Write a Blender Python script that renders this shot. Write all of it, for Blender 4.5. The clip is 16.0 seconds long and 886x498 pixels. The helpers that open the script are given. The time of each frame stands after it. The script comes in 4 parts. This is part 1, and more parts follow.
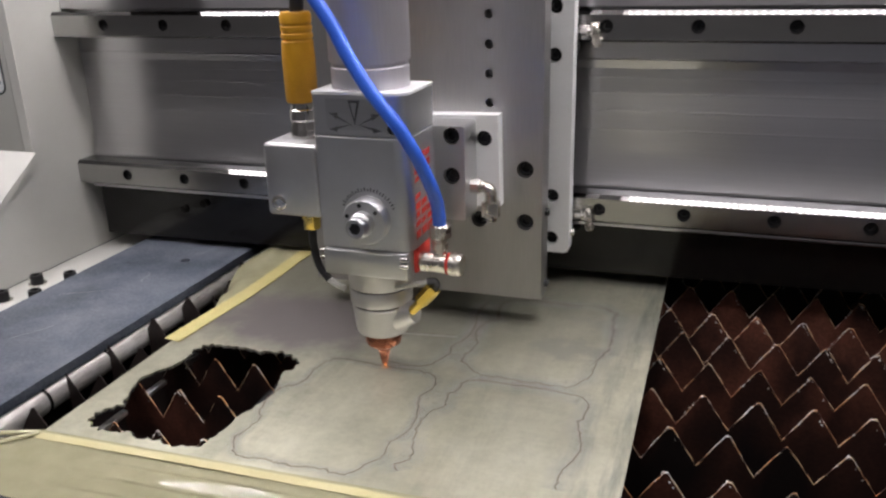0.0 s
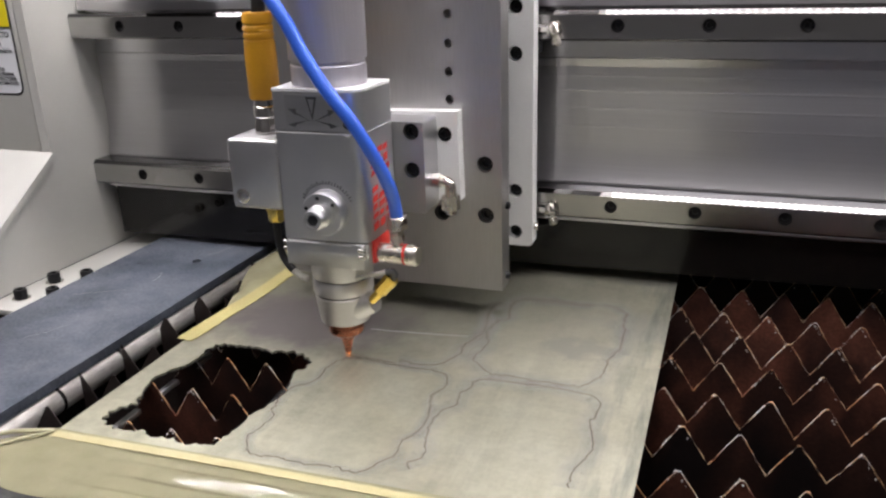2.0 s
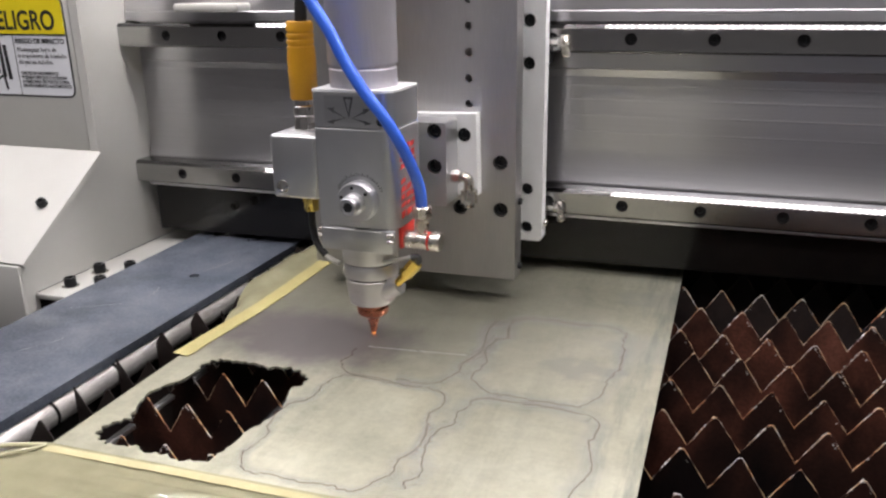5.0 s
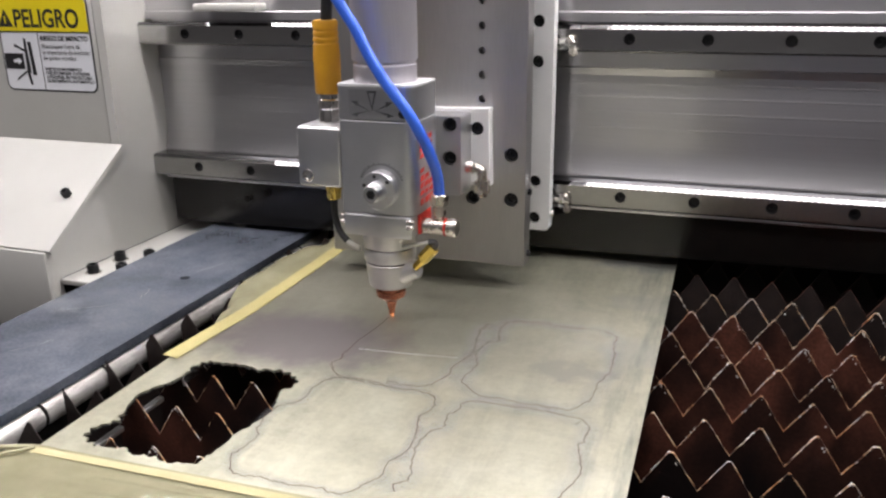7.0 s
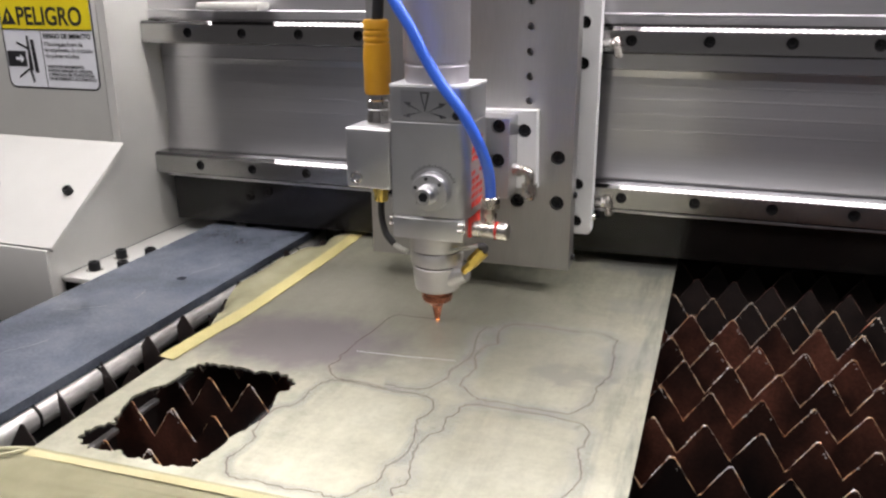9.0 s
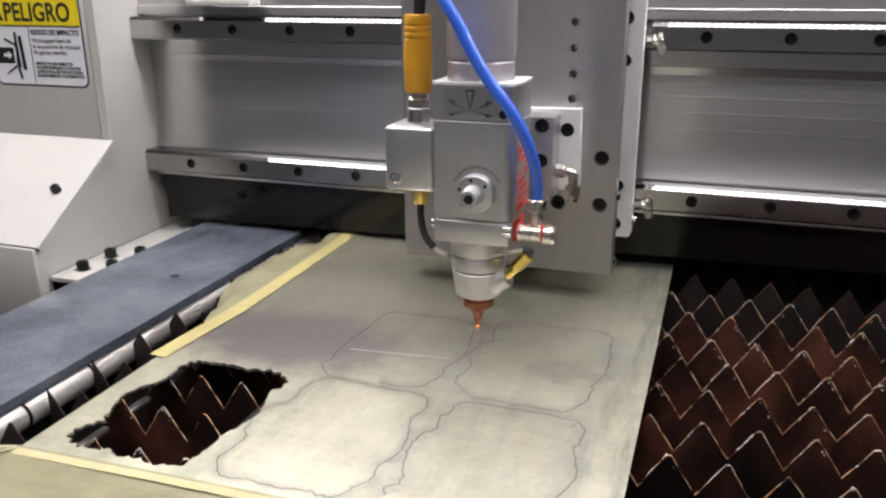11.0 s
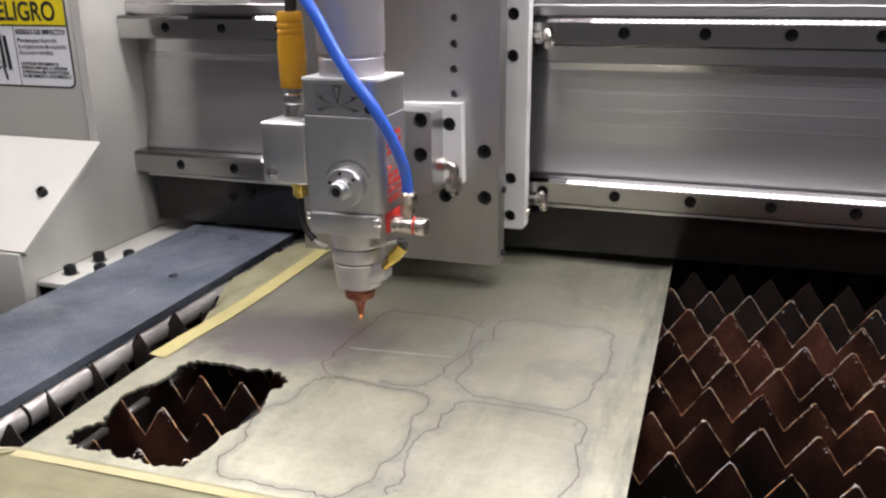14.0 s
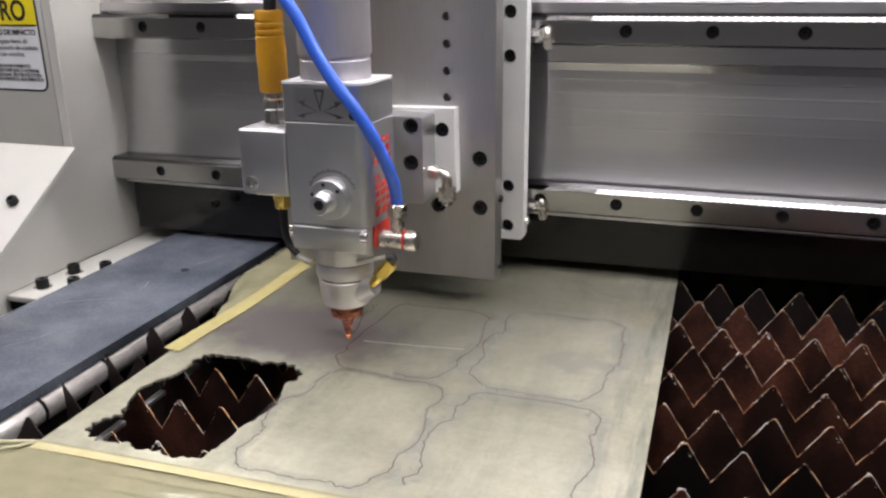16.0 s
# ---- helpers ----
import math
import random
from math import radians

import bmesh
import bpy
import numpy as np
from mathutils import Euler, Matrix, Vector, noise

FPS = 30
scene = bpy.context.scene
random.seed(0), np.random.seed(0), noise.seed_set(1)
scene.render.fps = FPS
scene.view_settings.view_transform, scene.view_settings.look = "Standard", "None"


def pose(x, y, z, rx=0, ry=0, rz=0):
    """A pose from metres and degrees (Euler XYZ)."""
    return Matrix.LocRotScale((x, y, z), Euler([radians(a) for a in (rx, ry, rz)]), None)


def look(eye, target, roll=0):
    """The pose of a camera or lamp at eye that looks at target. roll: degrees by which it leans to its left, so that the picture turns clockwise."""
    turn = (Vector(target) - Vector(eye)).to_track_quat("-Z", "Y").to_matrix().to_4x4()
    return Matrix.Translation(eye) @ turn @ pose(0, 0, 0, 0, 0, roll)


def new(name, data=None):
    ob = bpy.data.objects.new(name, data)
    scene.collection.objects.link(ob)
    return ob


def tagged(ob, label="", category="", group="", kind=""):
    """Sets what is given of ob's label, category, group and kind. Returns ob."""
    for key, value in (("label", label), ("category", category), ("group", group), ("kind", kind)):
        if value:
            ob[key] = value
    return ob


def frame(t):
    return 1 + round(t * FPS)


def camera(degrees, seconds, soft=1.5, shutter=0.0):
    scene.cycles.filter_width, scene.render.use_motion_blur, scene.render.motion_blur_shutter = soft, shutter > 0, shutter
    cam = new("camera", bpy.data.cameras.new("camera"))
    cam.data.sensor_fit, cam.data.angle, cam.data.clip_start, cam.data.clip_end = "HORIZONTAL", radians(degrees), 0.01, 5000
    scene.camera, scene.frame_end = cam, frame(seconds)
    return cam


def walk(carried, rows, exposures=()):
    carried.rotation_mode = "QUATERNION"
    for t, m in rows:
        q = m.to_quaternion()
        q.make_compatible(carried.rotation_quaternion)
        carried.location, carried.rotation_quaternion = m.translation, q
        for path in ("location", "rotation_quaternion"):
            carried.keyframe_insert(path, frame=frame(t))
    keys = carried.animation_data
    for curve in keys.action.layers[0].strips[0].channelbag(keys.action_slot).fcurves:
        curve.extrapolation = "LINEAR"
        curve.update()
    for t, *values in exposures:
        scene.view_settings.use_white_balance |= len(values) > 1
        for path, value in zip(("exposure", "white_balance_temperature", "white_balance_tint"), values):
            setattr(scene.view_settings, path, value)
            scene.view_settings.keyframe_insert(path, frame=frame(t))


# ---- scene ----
from mathutils import geometry

cam = camera(56.7254, 16.0, soft=2.4)
PATH = [
    (0.0, pose(0.1946, -0.5323, 0.2445, 69.957, 1.521, 19.078)),
    (0.5, pose(0.1945, -0.5309, 0.2464, 69.952, 1.615, 19.204)),
    (1.0, pose(0.1961, -0.5315, 0.2439, 70.119, 1.703, 19.437)),
    (1.5, pose(0.1945, -0.5342, 0.2445, 70.111, 1.701, 19.555)),
    (2.0, pose(0.1927, -0.5351, 0.2436, 70.114, 1.742, 19.517)),
    (2.5, pose(0.1893, -0.5334, 0.2442, 70.183, 1.597, 19.549)),
    (3.0, pose(0.1880, -0.5315, 0.2423, 70.613, 1.409, 19.633)),
    (3.5, pose(0.1886, -0.5325, 0.2419, 70.866, 1.182, 19.622)),
    (4.0, pose(0.1908, -0.5329, 0.2414, 71.106, 1.068, 19.701)),
    (6.5, pose(0.1920, -0.5339, 0.2424, 71.636, 0.792, 19.443)),
    (7.0, pose(0.1931, -0.5327, 0.2413, 71.671, 0.663, 19.318)),
    (7.5, pose(0.1949, -0.5311, 0.2405, 71.763, 0.629, 19.239)),
    (8.0, pose(0.1926, -0.5276, 0.2408, 71.789, 0.580, 19.296)),
    (8.5, pose(0.1884, -0.5284, 0.2400, 71.791, 0.309, 19.200)),
    (9.0, pose(0.1900, -0.5295, 0.2399, 71.815, 0.268, 19.177)),
    (11.5, pose(0.1908, -0.5235, 0.2352, 71.743, 0.254, 19.004)),
    (12.0, pose(0.1864, -0.5253, 0.2348, 71.658, 0.124, 18.885)),
    (12.5, pose(0.1872, -0.5265, 0.2376, 71.628, 0.160, 18.944)),
    (13.0, pose(0.1895, -0.5285, 0.2390, 71.715, 0.298, 18.809)),
    (13.5, pose(0.1905, -0.5250, 0.2378, 71.619, 0.517, 18.765)),
    (14.0, pose(0.1886, -0.5223, 0.2366, 71.522, 0.515, 18.798)),
    (14.5, pose(0.1879, -0.5239, 0.2368, 71.489, 0.575, 18.776)),
    (15.0, pose(0.1871, -0.5278, 0.2375, 71.317, 0.698, 18.780)),
    (15.5, pose(0.1854, -0.5290, 0.2372, 71.236, 0.788, 18.763)),
    (16.0, pose(0.1830, -0.5284, 0.2361, 71.252, 0.749, 18.818)),
]
walk(cam, PATH, [(0.0, -0.45), (1.0, -0.36), (3.0, -0.25), (7.0, -0.12), (12.0, -0.13), (16.0, -0.21)])

# ---- light ----
world = bpy.data.worlds.new("world")
world.use_nodes = True
scene.world = world
world.node_tree.nodes["Background"].inputs[0].default_value = (0.9, 0.95, 1.0, 1)
world.node_tree.nodes["Background"].inputs[1].default_value = 0.05
scene.view_settings.exposure = 0.0


def area_lamp(name, eye, target, sx, sy, watts, color=(1, 0.98, 0.95)):
    d = bpy.data.lights.new(name, "AREA")
    d.shape, d.size, d.size_y, d.energy, d.color = "RECTANGLE", sx, sy, watts, color
    ob = new(name, d)
    ob.matrix_world = look(eye, target)
    return ob


# unseen lamps: added fill bar above the front, workshop fluorescents behind and in front
front_fill = area_lamp("front_fill_lamp", (-0.20, -0.34, 0.84), (-0.17, -0.20, 0), 1.6, 0.14, 4.9, (1.0, 0.945, 0.965))
front_fill.data.spread = radians(110)
area_lamp("unseen_ceiling_lamp", (0.25, 1.35, 1.95), (0.1, -0.2, 0), 1.7, 0.4, 24, (1.0, 0.95, 0.98))
# added as fill, to brighten the metal that faces the front
area_lamp("unseen_ceiling_lamp", (-0.45, -2.1, 2.15), (-0.45, -2.3, 0), 1.7, 0.4, 7, (1.0, 0.95, 0.98))

# ---- materials ----


def nodes_of(name):
    m = bpy.data.materials.new(name)
    m.use_nodes = True
    t = m.node_tree
    return m, t, t.nodes["Principled BSDF"]


def noise_tex(t, scale, detail=4, rough=0.6, stretch=(1, 1, 1), coords="Object"):
    tc = t.nodes.new("ShaderNodeTexCoord")
    mp = t.nodes.new("ShaderNodeMapping")
    mp.inputs["Scale"].default_value = stretch
    n = t.nodes.new("ShaderNodeTexNoise")
    n.inputs["Scale"].default_value, n.inputs["Detail"].default_value, n.inputs["Roughness"].default_value = scale, detail, rough
    t.links.new(tc.outputs[coords], mp.inputs[0])
    t.links.new(mp.outputs[0], n.inputs["Vector"])
    return n


def ramp(t, src, stops):
    r = t.nodes.new("ShaderNodeValToRGB")
    e = r.color_ramp.elements
    for i, (p, c) in enumerate(stops):
        el = e[i] if i < 2 else e.new(p)
        el.position, el.color = p, (*c, 1)
    t.links.new(src, r.inputs[0])
    return r.outputs[0]


def mix(t, fac, a, b, kind="MIX"):
    n = t.nodes.new("ShaderNodeMix")
    n.data_type, n.blend_type = "RGBA", kind
    if isinstance(fac, float):
        n.inputs[0].default_value = fac
    else:
        t.links.new(fac, n.inputs[0])
    for k, v in ((6, a), (7, b)):
        if isinstance(v, tuple):
            n.inputs[k].default_value = (*v, 1)
        else:
            t.links.new(v, n.inputs[k])
    return n.outputs[2]


def surface(name, dark, light, rough=(0.4, 0.55), metal=0.0, scale=60, fine=900, stretch=(1, 1, 1), bump=0.1, aniso=0.0, specular=None, band=(0.3, 0.7)):
    """A base colour that drifts between two tones at two scales, with its own grain and fine relief."""
    m, t, b = nodes_of(name)
    big = noise_tex(t, scale, 5, 0.6, stretch)
    small = noise_tex(t, fine, 3, 0.6, stretch)
    c = ramp(t, big.outputs[0], [(band[0], dark), (band[1], light)])
    c = mix(t, 0.35, c, ramp(t, small.outputs[0], [(0.35, dark), (0.65, light)]))
    t.links.new(c, b.inputs["Base Color"])
    r = t.nodes.new("ShaderNodeMapRange")
    r.inputs[3].default_value, r.inputs[4].default_value = rough
    r.inputs[1].default_value, r.inputs[2].default_value = 0.3, 0.7
    t.links.new(big.outputs[0], r.inputs[0])
    t.links.new(r.outputs[0], b.inputs["Roughness"])
    b.inputs["Metallic"].default_value = metal
    if aniso:
        b.inputs["Anisotropic"].default_value = aniso
        tg = t.nodes.new("ShaderNodeTangent")
        tg.direction_type, tg.axis = "RADIAL", "X"
        t.links.new(tg.outputs[0], b.inputs["Tangent"])
    if specular is not None:
        b.inputs["Specular IOR Level"].default_value = specular
    if bump:
        bp = t.nodes.new("ShaderNodeBump")
        bp.inputs["Strength"].default_value, bp.inputs["Distance"].default_value = bump, 0.0004
        t.links.new(small.outputs[0], bp.inputs["Height"])
        t.links.new(bp.outputs[0], b.inputs["Normal"])
    return m


ALU = surface("brushed_aluminium", (0.50, 0.50, 0.51), (0.60, 0.60, 0.61), (0.30, 0.42), 1.0, 25, 700, (0.03, 1, 1), 0.05)
BEAM = surface("extruded_aluminium", (0.62, 0.61, 0.625), (0.70, 0.69, 0.705), (0.25, 0.33), 1.0, 30, 500, (0.02, 1, 1), 0.10, aniso=0.8)
ANOD = surface("anodised_aluminium", (0.60, 0.60, 0.61), (0.68, 0.68, 0.69), (0.36, 0.44), 1.0, 40, 1800, (1, 1, 1), 0.03)
TUBE_ALU = surface("turned_aluminium", (0.44, 0.42, 0.455), (0.52, 0.50, 0.535), (0.46, 0.52), 0.6, 30, 900, (1, 1, 0.05), 0.02)
TURNED = surface("turned_silver", (0.62, 0.605, 0.60), (0.72, 0.705, 0.70), (0.40, 0.47), 0.9, 40, 900, (1, 1, 6), 0.05)
PLATE = surface("milled_plate", (0.40, 0.39, 0.385), (0.48, 0.47, 0.465), (0.42, 0.52), 1.0, 30, 900, (1, 1, 0.06), 0.05)
WHITE_ALU = surface("bright_aluminium", (0.80, 0.80, 0.80), (0.88, 0.88, 0.88), (0.4, 0.5), 0.1, 30, 900, (1, 1, 1), 0.03)
RAIL = surface("ground_steel", (0.42, 0.41, 0.40), (0.52, 0.51, 0.50), (0.18, 0.26), 1.0, 40, 900, (0.05, 1, 1), 0.03)
CHROME = surface("nickel_plate", (0.62, 0.60, 0.57), (0.72, 0.70, 0.67), (0.10, 0.2), 1.0, 80, 900, (1, 1, 1), 0.03)
NICKEL = surface("dull_nickel", (0.60, 0.56, 0.50), (0.74, 0.70, 0.64), (0.22, 0.32), 1.0, 80, 900, (1, 1, 1), 0.03)
PAINT = surface("white_powder_coat", (0.47, 0.465, 0.435), (0.54, 0.535, 0.50), (0.4, 0.5), 0.0, 14, 1400, (1, 1, 1), 0.12)
BLACK_PLATE = surface("blued_steel_plate", (0.060, 0.070, 0.092), (0.150, 0.165, 0.198), (0.05, 0.12), 0.0, 16, 420, (1, 1, 1), 0.01, band=(0.38, 0.62))
BLACK_SCRATCH = surface("scratched_steel", (0.16, 0.17, 0.19), (0.24, 0.25, 0.27), (0.3, 0.4), 0.2, 100, 900)
BOLT = surface("black_oxide_steel", (0.012, 0.012, 0.013), (0.03, 0.03, 0.032), (0.35, 0.5), 0.6, 200, 1500)
HOLE = surface("oiled_bore", (0.004, 0.004, 0.004), (0.010, 0.009, 0.009), (0.6, 0.8), 0.0, 200, 1500, bump=0)
PANEL = surface("dark_gloss_panel", (0.006, 0.005, 0.005), (0.011, 0.010, 0.009), (0.12, 0.18), 0.0, 20, 500, (1, 1, 1), 0.02, specular=0.42)
SPATTER = surface("metal_spatter", (0.45, 0.42, 0.40), (0.9, 0.88, 0.86), (0.25, 0.5), 0.9, 300, 1500, bump=0.3)
PIPE = surface("worn_steel_pipe", (0.34, 0.32, 0.30), (0.92, 0.90, 0.87), (0.25, 0.45), 0.6, 45, 400, (1, 0.25, 1), 0.15)
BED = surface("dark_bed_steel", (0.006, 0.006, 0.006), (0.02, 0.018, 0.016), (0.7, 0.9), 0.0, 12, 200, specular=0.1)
COPPER = surface("copper", (0.29, 0.105, 0.066), (0.43, 0.175, 0.11), (0.2, 0.36), 1.0, 150, 900, bump=0.05)
BRASS = surface("brass", (0.86, 0.60, 0.12), (0.95, 0.72, 0.22), (0.14, 0.26), 1.0, 150, 900, bump=0.05)
YELLOW = surface("ochre_rubber", (0.56, 0.265, 0.010), (0.66, 0.33, 0.016), (0.4, 0.5), 0.0, 60, 900, bump=0.08)
BLUE = surface("blue_polyurethane", (0.030, 0.120, 0.66), (0.045, 0.160, 0.78), (0.34, 0.42), 0.0, 60, 900, bump=0.02)
RUBBER = surface("black_cable_rubber", (0.010, 0.010, 0.010), (0.02, 0.02, 0.02), (0.4, 0.55), 0.0, 80, 900)
WIRE = surface("clear_grey_sleeve", (0.55, 0.54, 0.5), (0.66, 0.65, 0.6), (0.25, 0.35), 0.0, 200, 900)
RED = surface("red_print", (0.52, 0.025, 0.018), (0.66, 0.045, 0.03), (0.4, 0.5), 0.0, 100, 900)
INK = surface("black_print", (0.010, 0.010, 0.012), (0.018, 0.018, 0.02), (0.45, 0.55), 0.0, 100, 900, bump=0)
GREY_PRINT = surface("engraved_mark", (0.05, 0.05, 0.055), (0.085, 0.085, 0.09), (0.5, 0.6), 0.0, 100, 900, bump=0)
STICKER_WHITE = surface("white_vinyl", (0.72, 0.73, 0.76), (0.78, 0.79, 0.82), (0.35, 0.45), 0.0, 40, 900, bump=0.01)
STICKER_YELLOW = surface("yellow_vinyl", (0.72, 0.58, 0.01), (0.80, 0.66, 0.02), (0.35, 0.45), 0.0, 40, 900, bump=0.01)
TAPE_PALE = surface("pale_masking_tape", (0.47, 0.42, 0.21), (0.57, 0.52, 0.31), (0.35, 0.5), 0.0, 40, 600, bump=0.15)
TAPE = surface("masking_tape", (0.40, 0.345, 0.13), (0.50, 0.44, 0.20), (0.4, 0.55), 0.0, 40, 600, bump=0.2)
WALL = surface("workshop_paint", (0.46, 0.455, 0.46), (0.54, 0.535, 0.53), (0.6, 0.8), 0.0, 1.5, 60)
FLOOR = surface("workshop_concrete", (0.14, 0.14, 0.135), (0.24, 0.235, 0.23), (0.6, 0.8), 0.0, 1.5, 60)


def sheet_material():
    m, t, b = nodes_of("filmed_steel_sheet")
    cloud = noise_tex(t, 14, 6, 0.65)
    streak = noise_tex(t, 26, 6, 0.7, (1, 0.10, 1))
    cross = noise_tex(t, 40, 6, 0.7, (0.12, 1, 1))
    speck = noise_tex(t, 260, 5, 0.7)
    c = ramp(t, cloud.outputs[0], [(0.34, (0.36, 0.36, 0.255)), (0.48, (0.51, 0.495, 0.36)), (0.64, (0.65, 0.64, 0.50))])
    c = mix(t, 0.32, c, ramp(t, streak.outputs[0], [(0.40, (0.31, 0.315, 0.24)), (0.5, (0.56, 0.555, 0.425)), (0.62, (0.67, 0.665, 0.53))]))
    c = mix(t, 0.15, c, ramp(t, cross.outputs[0], [(0.40, (0.35, 0.35, 0.29)), (0.5, (0.60, 0.59, 0.47)), (0.62, (0.64, 0.63, 0.51))]))
    c = mix(t, 0.14, c, ramp(t, speck.outputs[0], [(0.38, (0.30, 0.30, 0.26)), (0.6, (0.72, 0.71, 0.62))]))
    # smoke stain round the finished cut; the broad first patch also paints in shade
    tc = t.nodes.new("ShaderNodeTexCoord")
    wob = noise_tex(t, 45, 4, 0.6)
    for (sx, sy, r0, most, col) in ((-0.060, 0.01, 0.170, 0.66, (0.24, 0.23, 0.185)), (-0.080, -0.066, 0.068, 0.85, (0.205, 0.178, 0.188)), (0.132, 0.168, 0.034, 0.8, (0.30, 0.30, 0.28)), (0.112, -0.058, 0.020, 0.8, (0.38, 0.37, 0.31)), (0.150, -0.02, 0.032, 0.7, (0.42, 0.42, 0.36)), (0.152, 0.07, 0.03, 0.6, (0.42, 0.42, 0.36))):
        d = t.nodes.new("ShaderNodeVectorMath")
        d.operation = "DISTANCE"
        mp = t.nodes.new("ShaderNodeMapping")
        mp.inputs["Scale"].default_value = (0.75, 1.2, 1)
        d.inputs[1].default_value = (sx * 0.75, sy * 1.2, 0)
        t.links.new(tc.outputs["Object"], mp.inputs[0])
        t.links.new(mp.outputs[0], d.inputs[0])
        ad = t.nodes.new("ShaderNodeMath")
        ad.operation = "MULTIPLY_ADD"
        ad.inputs[1].default_value, ad.inputs[2].default_value = 0.05, -0.025
        t.links.new(wob.outputs[0], ad.inputs[0])
        su = t.nodes.new("ShaderNodeMath")
        su.operation = "ADD"
        t.links.new(d.outputs["Value"], su.inputs[0])
        t.links.new(ad.outputs[0], su.inputs[1])
        mr = t.nodes.new("ShaderNodeMapRange")
        mr.inputs[1].default_value, mr.inputs[2].default_value, mr.inputs[3].default_value, mr.inputs[4].default_value = r0 * 0.5, r0, most, 0.0
        t.links.new(su.outputs[0], mr.inputs[0])
        c = mix(t, mr.outputs[0], c, col)
    # rubbed dirt in strokes along one side of the sheet
    sep = t.nodes.new("ShaderNodeSeparateXYZ")
    t.links.new(tc.outputs["Object"], sep.inputs[0])
    side = t.nodes.new("ShaderNodeMapRange")
    side.inputs[1].default_value, side.inputs[2].default_value = 0.118, 0.150
    t.links.new(sep.outputs[0], side.inputs[0])
    stroke = noise_tex(t, 75, 5, 0.65, (1, 0.13, 1))
    dirt = t.nodes.new("ShaderNodeMapRange")
    dirt.inputs[1].default_value, dirt.inputs[2].default_value, dirt.inputs[4].default_value = 0.46, 0.66, 0.8
    t.links.new(stroke.outputs[0], dirt.inputs[0])
    both = t.nodes.new("ShaderNodeMath")
    both.operation = "MULTIPLY"
    t.links.new(side.outputs[0], both.inputs[0])
    t.links.new(dirt.outputs[0], both.inputs[1])
    c = mix(t, both.outputs[0], c, (0.24, 0.25, 0.21))
    t.links.new(c, b.inputs["Base Color"])
    b.inputs["Metallic"].default_value = 0.68
    r = t.nodes.new("ShaderNodeMapRange")
    r.inputs[3].default_value, r.inputs[4].default_value = 0.32, 0.40
    t.links.new(cloud.outputs[0], r.inputs[0])
    t.links.new(r.outputs[0], b.inputs["Roughness"])
    bp = t.nodes.new("ShaderNodeBump")
    bp.inputs["Strength"].default_value, bp.inputs["Distance"].default_value = 0.03, 0.0005
    t.links.new(streak.outputs[0], bp.inputs["Height"])
    t.links.new(bp.outputs[0], b.inputs["Normal"])
    return m


SHEET = sheet_material()


def own_pattern(t, info, tex):
    """Gives each object a different cut through the noise."""
    tex.noise_dimensions = "4D"
    far = t.nodes.new("ShaderNodeMath")
    far.operation = "MULTIPLY"
    far.inputs[1].default_value = 90.0
    t.links.new(info.outputs["Random"], far.inputs[0])
    t.links.new(far.outputs[0], tex.inputs["W"])


def slat_material():
    """Black scale with rust-red scorched patches that differ from slat to slat."""
    m, t, b = nodes_of("scorched_steel")
    info = t.nodes.new("ShaderNodeObjectInfo")
    patch = noise_tex(t, 20, 3, 0.5, (1, 1, 0.6))
    own_pattern(t, info, patch)
    fine = noise_tex(t, 420, 4, 0.6)
    ad = t.nodes.new("ShaderNodeMath")
    ad.operation = "MULTIPLY_ADD"
    ad.inputs[1].default_value = 0.16
    t.links.new(info.outputs["Random"], ad.inputs[0])
    t.links.new(patch.outputs[0], ad.inputs[2])
    c = ramp(t, ad.outputs[0], [(0.41, (0.011, 0.007, 0.007)), (0.58, (0.055, 0.023, 0.017)), (0.73, (0.21, 0.076, 0.050)), (0.88, (0.36, 0.15, 0.10))])
    c = mix(t, 0.55, c, ramp(t, fine.outputs[0], [(0.35, (0.35, 0.35, 0.35)), (0.65, (1, 1, 1))]), "MULTIPLY")
    t.links.new(c, b.inputs["Base Color"])
    b.inputs["Roughness"].default_value, b.inputs["Metallic"].default_value = 0.5, 0.25
    bp = t.nodes.new("ShaderNodeBump")
    bp.inputs["Strength"].default_value, bp.inputs["Distance"].default_value = 0.25, 0.0004
    t.links.new(fine.outputs[0], bp.inputs["Height"])
    t.links.new(bp.outputs[0], b.inputs["Normal"])
    return m


def slat_edge_material():
    """Melted rim: copper, gold and silver by turns."""
    m, t, b = nodes_of("burnt_steel_edge")
    n = noise_tex(t, 75, 4, 0.7)
    own_pattern(t, t.nodes.new("ShaderNodeObjectInfo"), n)
    t.links.new(ramp(t, n.outputs[0], [(0.34, (0.30, 0.10, 0.06)), (0.43, (0.85, 0.42, 0.20)), (0.52, (1.0, 0.74, 0.46)), (0.62, (0.95, 0.92, 0.93))]), b.inputs["Base Color"])
    b.inputs["Roughness"].default_value, b.inputs["Metallic"].default_value = 0.35, 0.45
    return m


SLAT, SLAT_EDGE = slat_material(), slat_edge_material()


def film_material():
    m, t, b = nodes_of("yellowed_film")
    n = noise_tex(t, 30, 4, 0.6)
    t.links.new(ramp(t, n.outputs[0], [(0.3, (0.46, 0.44, 0.29)), (0.7, (0.58, 0.55, 0.37))]), b.inputs["Base Color"])
    b.inputs["Roughness"].default_value = 0.05
    b.inputs["Alpha"].default_value = 0.90
    b.inputs["Transmission Weight"].default_value = 0.0
    bp = t.nodes.new("ShaderNodeBump")
    bp.inputs["Strength"].default_value, bp.inputs["Distance"].default_value = 0.25, 0.003
    t.links.new(n.outputs[0], bp.inputs["Height"])
    t.links.new(bp.outputs[0], b.inputs["Normal"])
    return m


FILM = film_material()


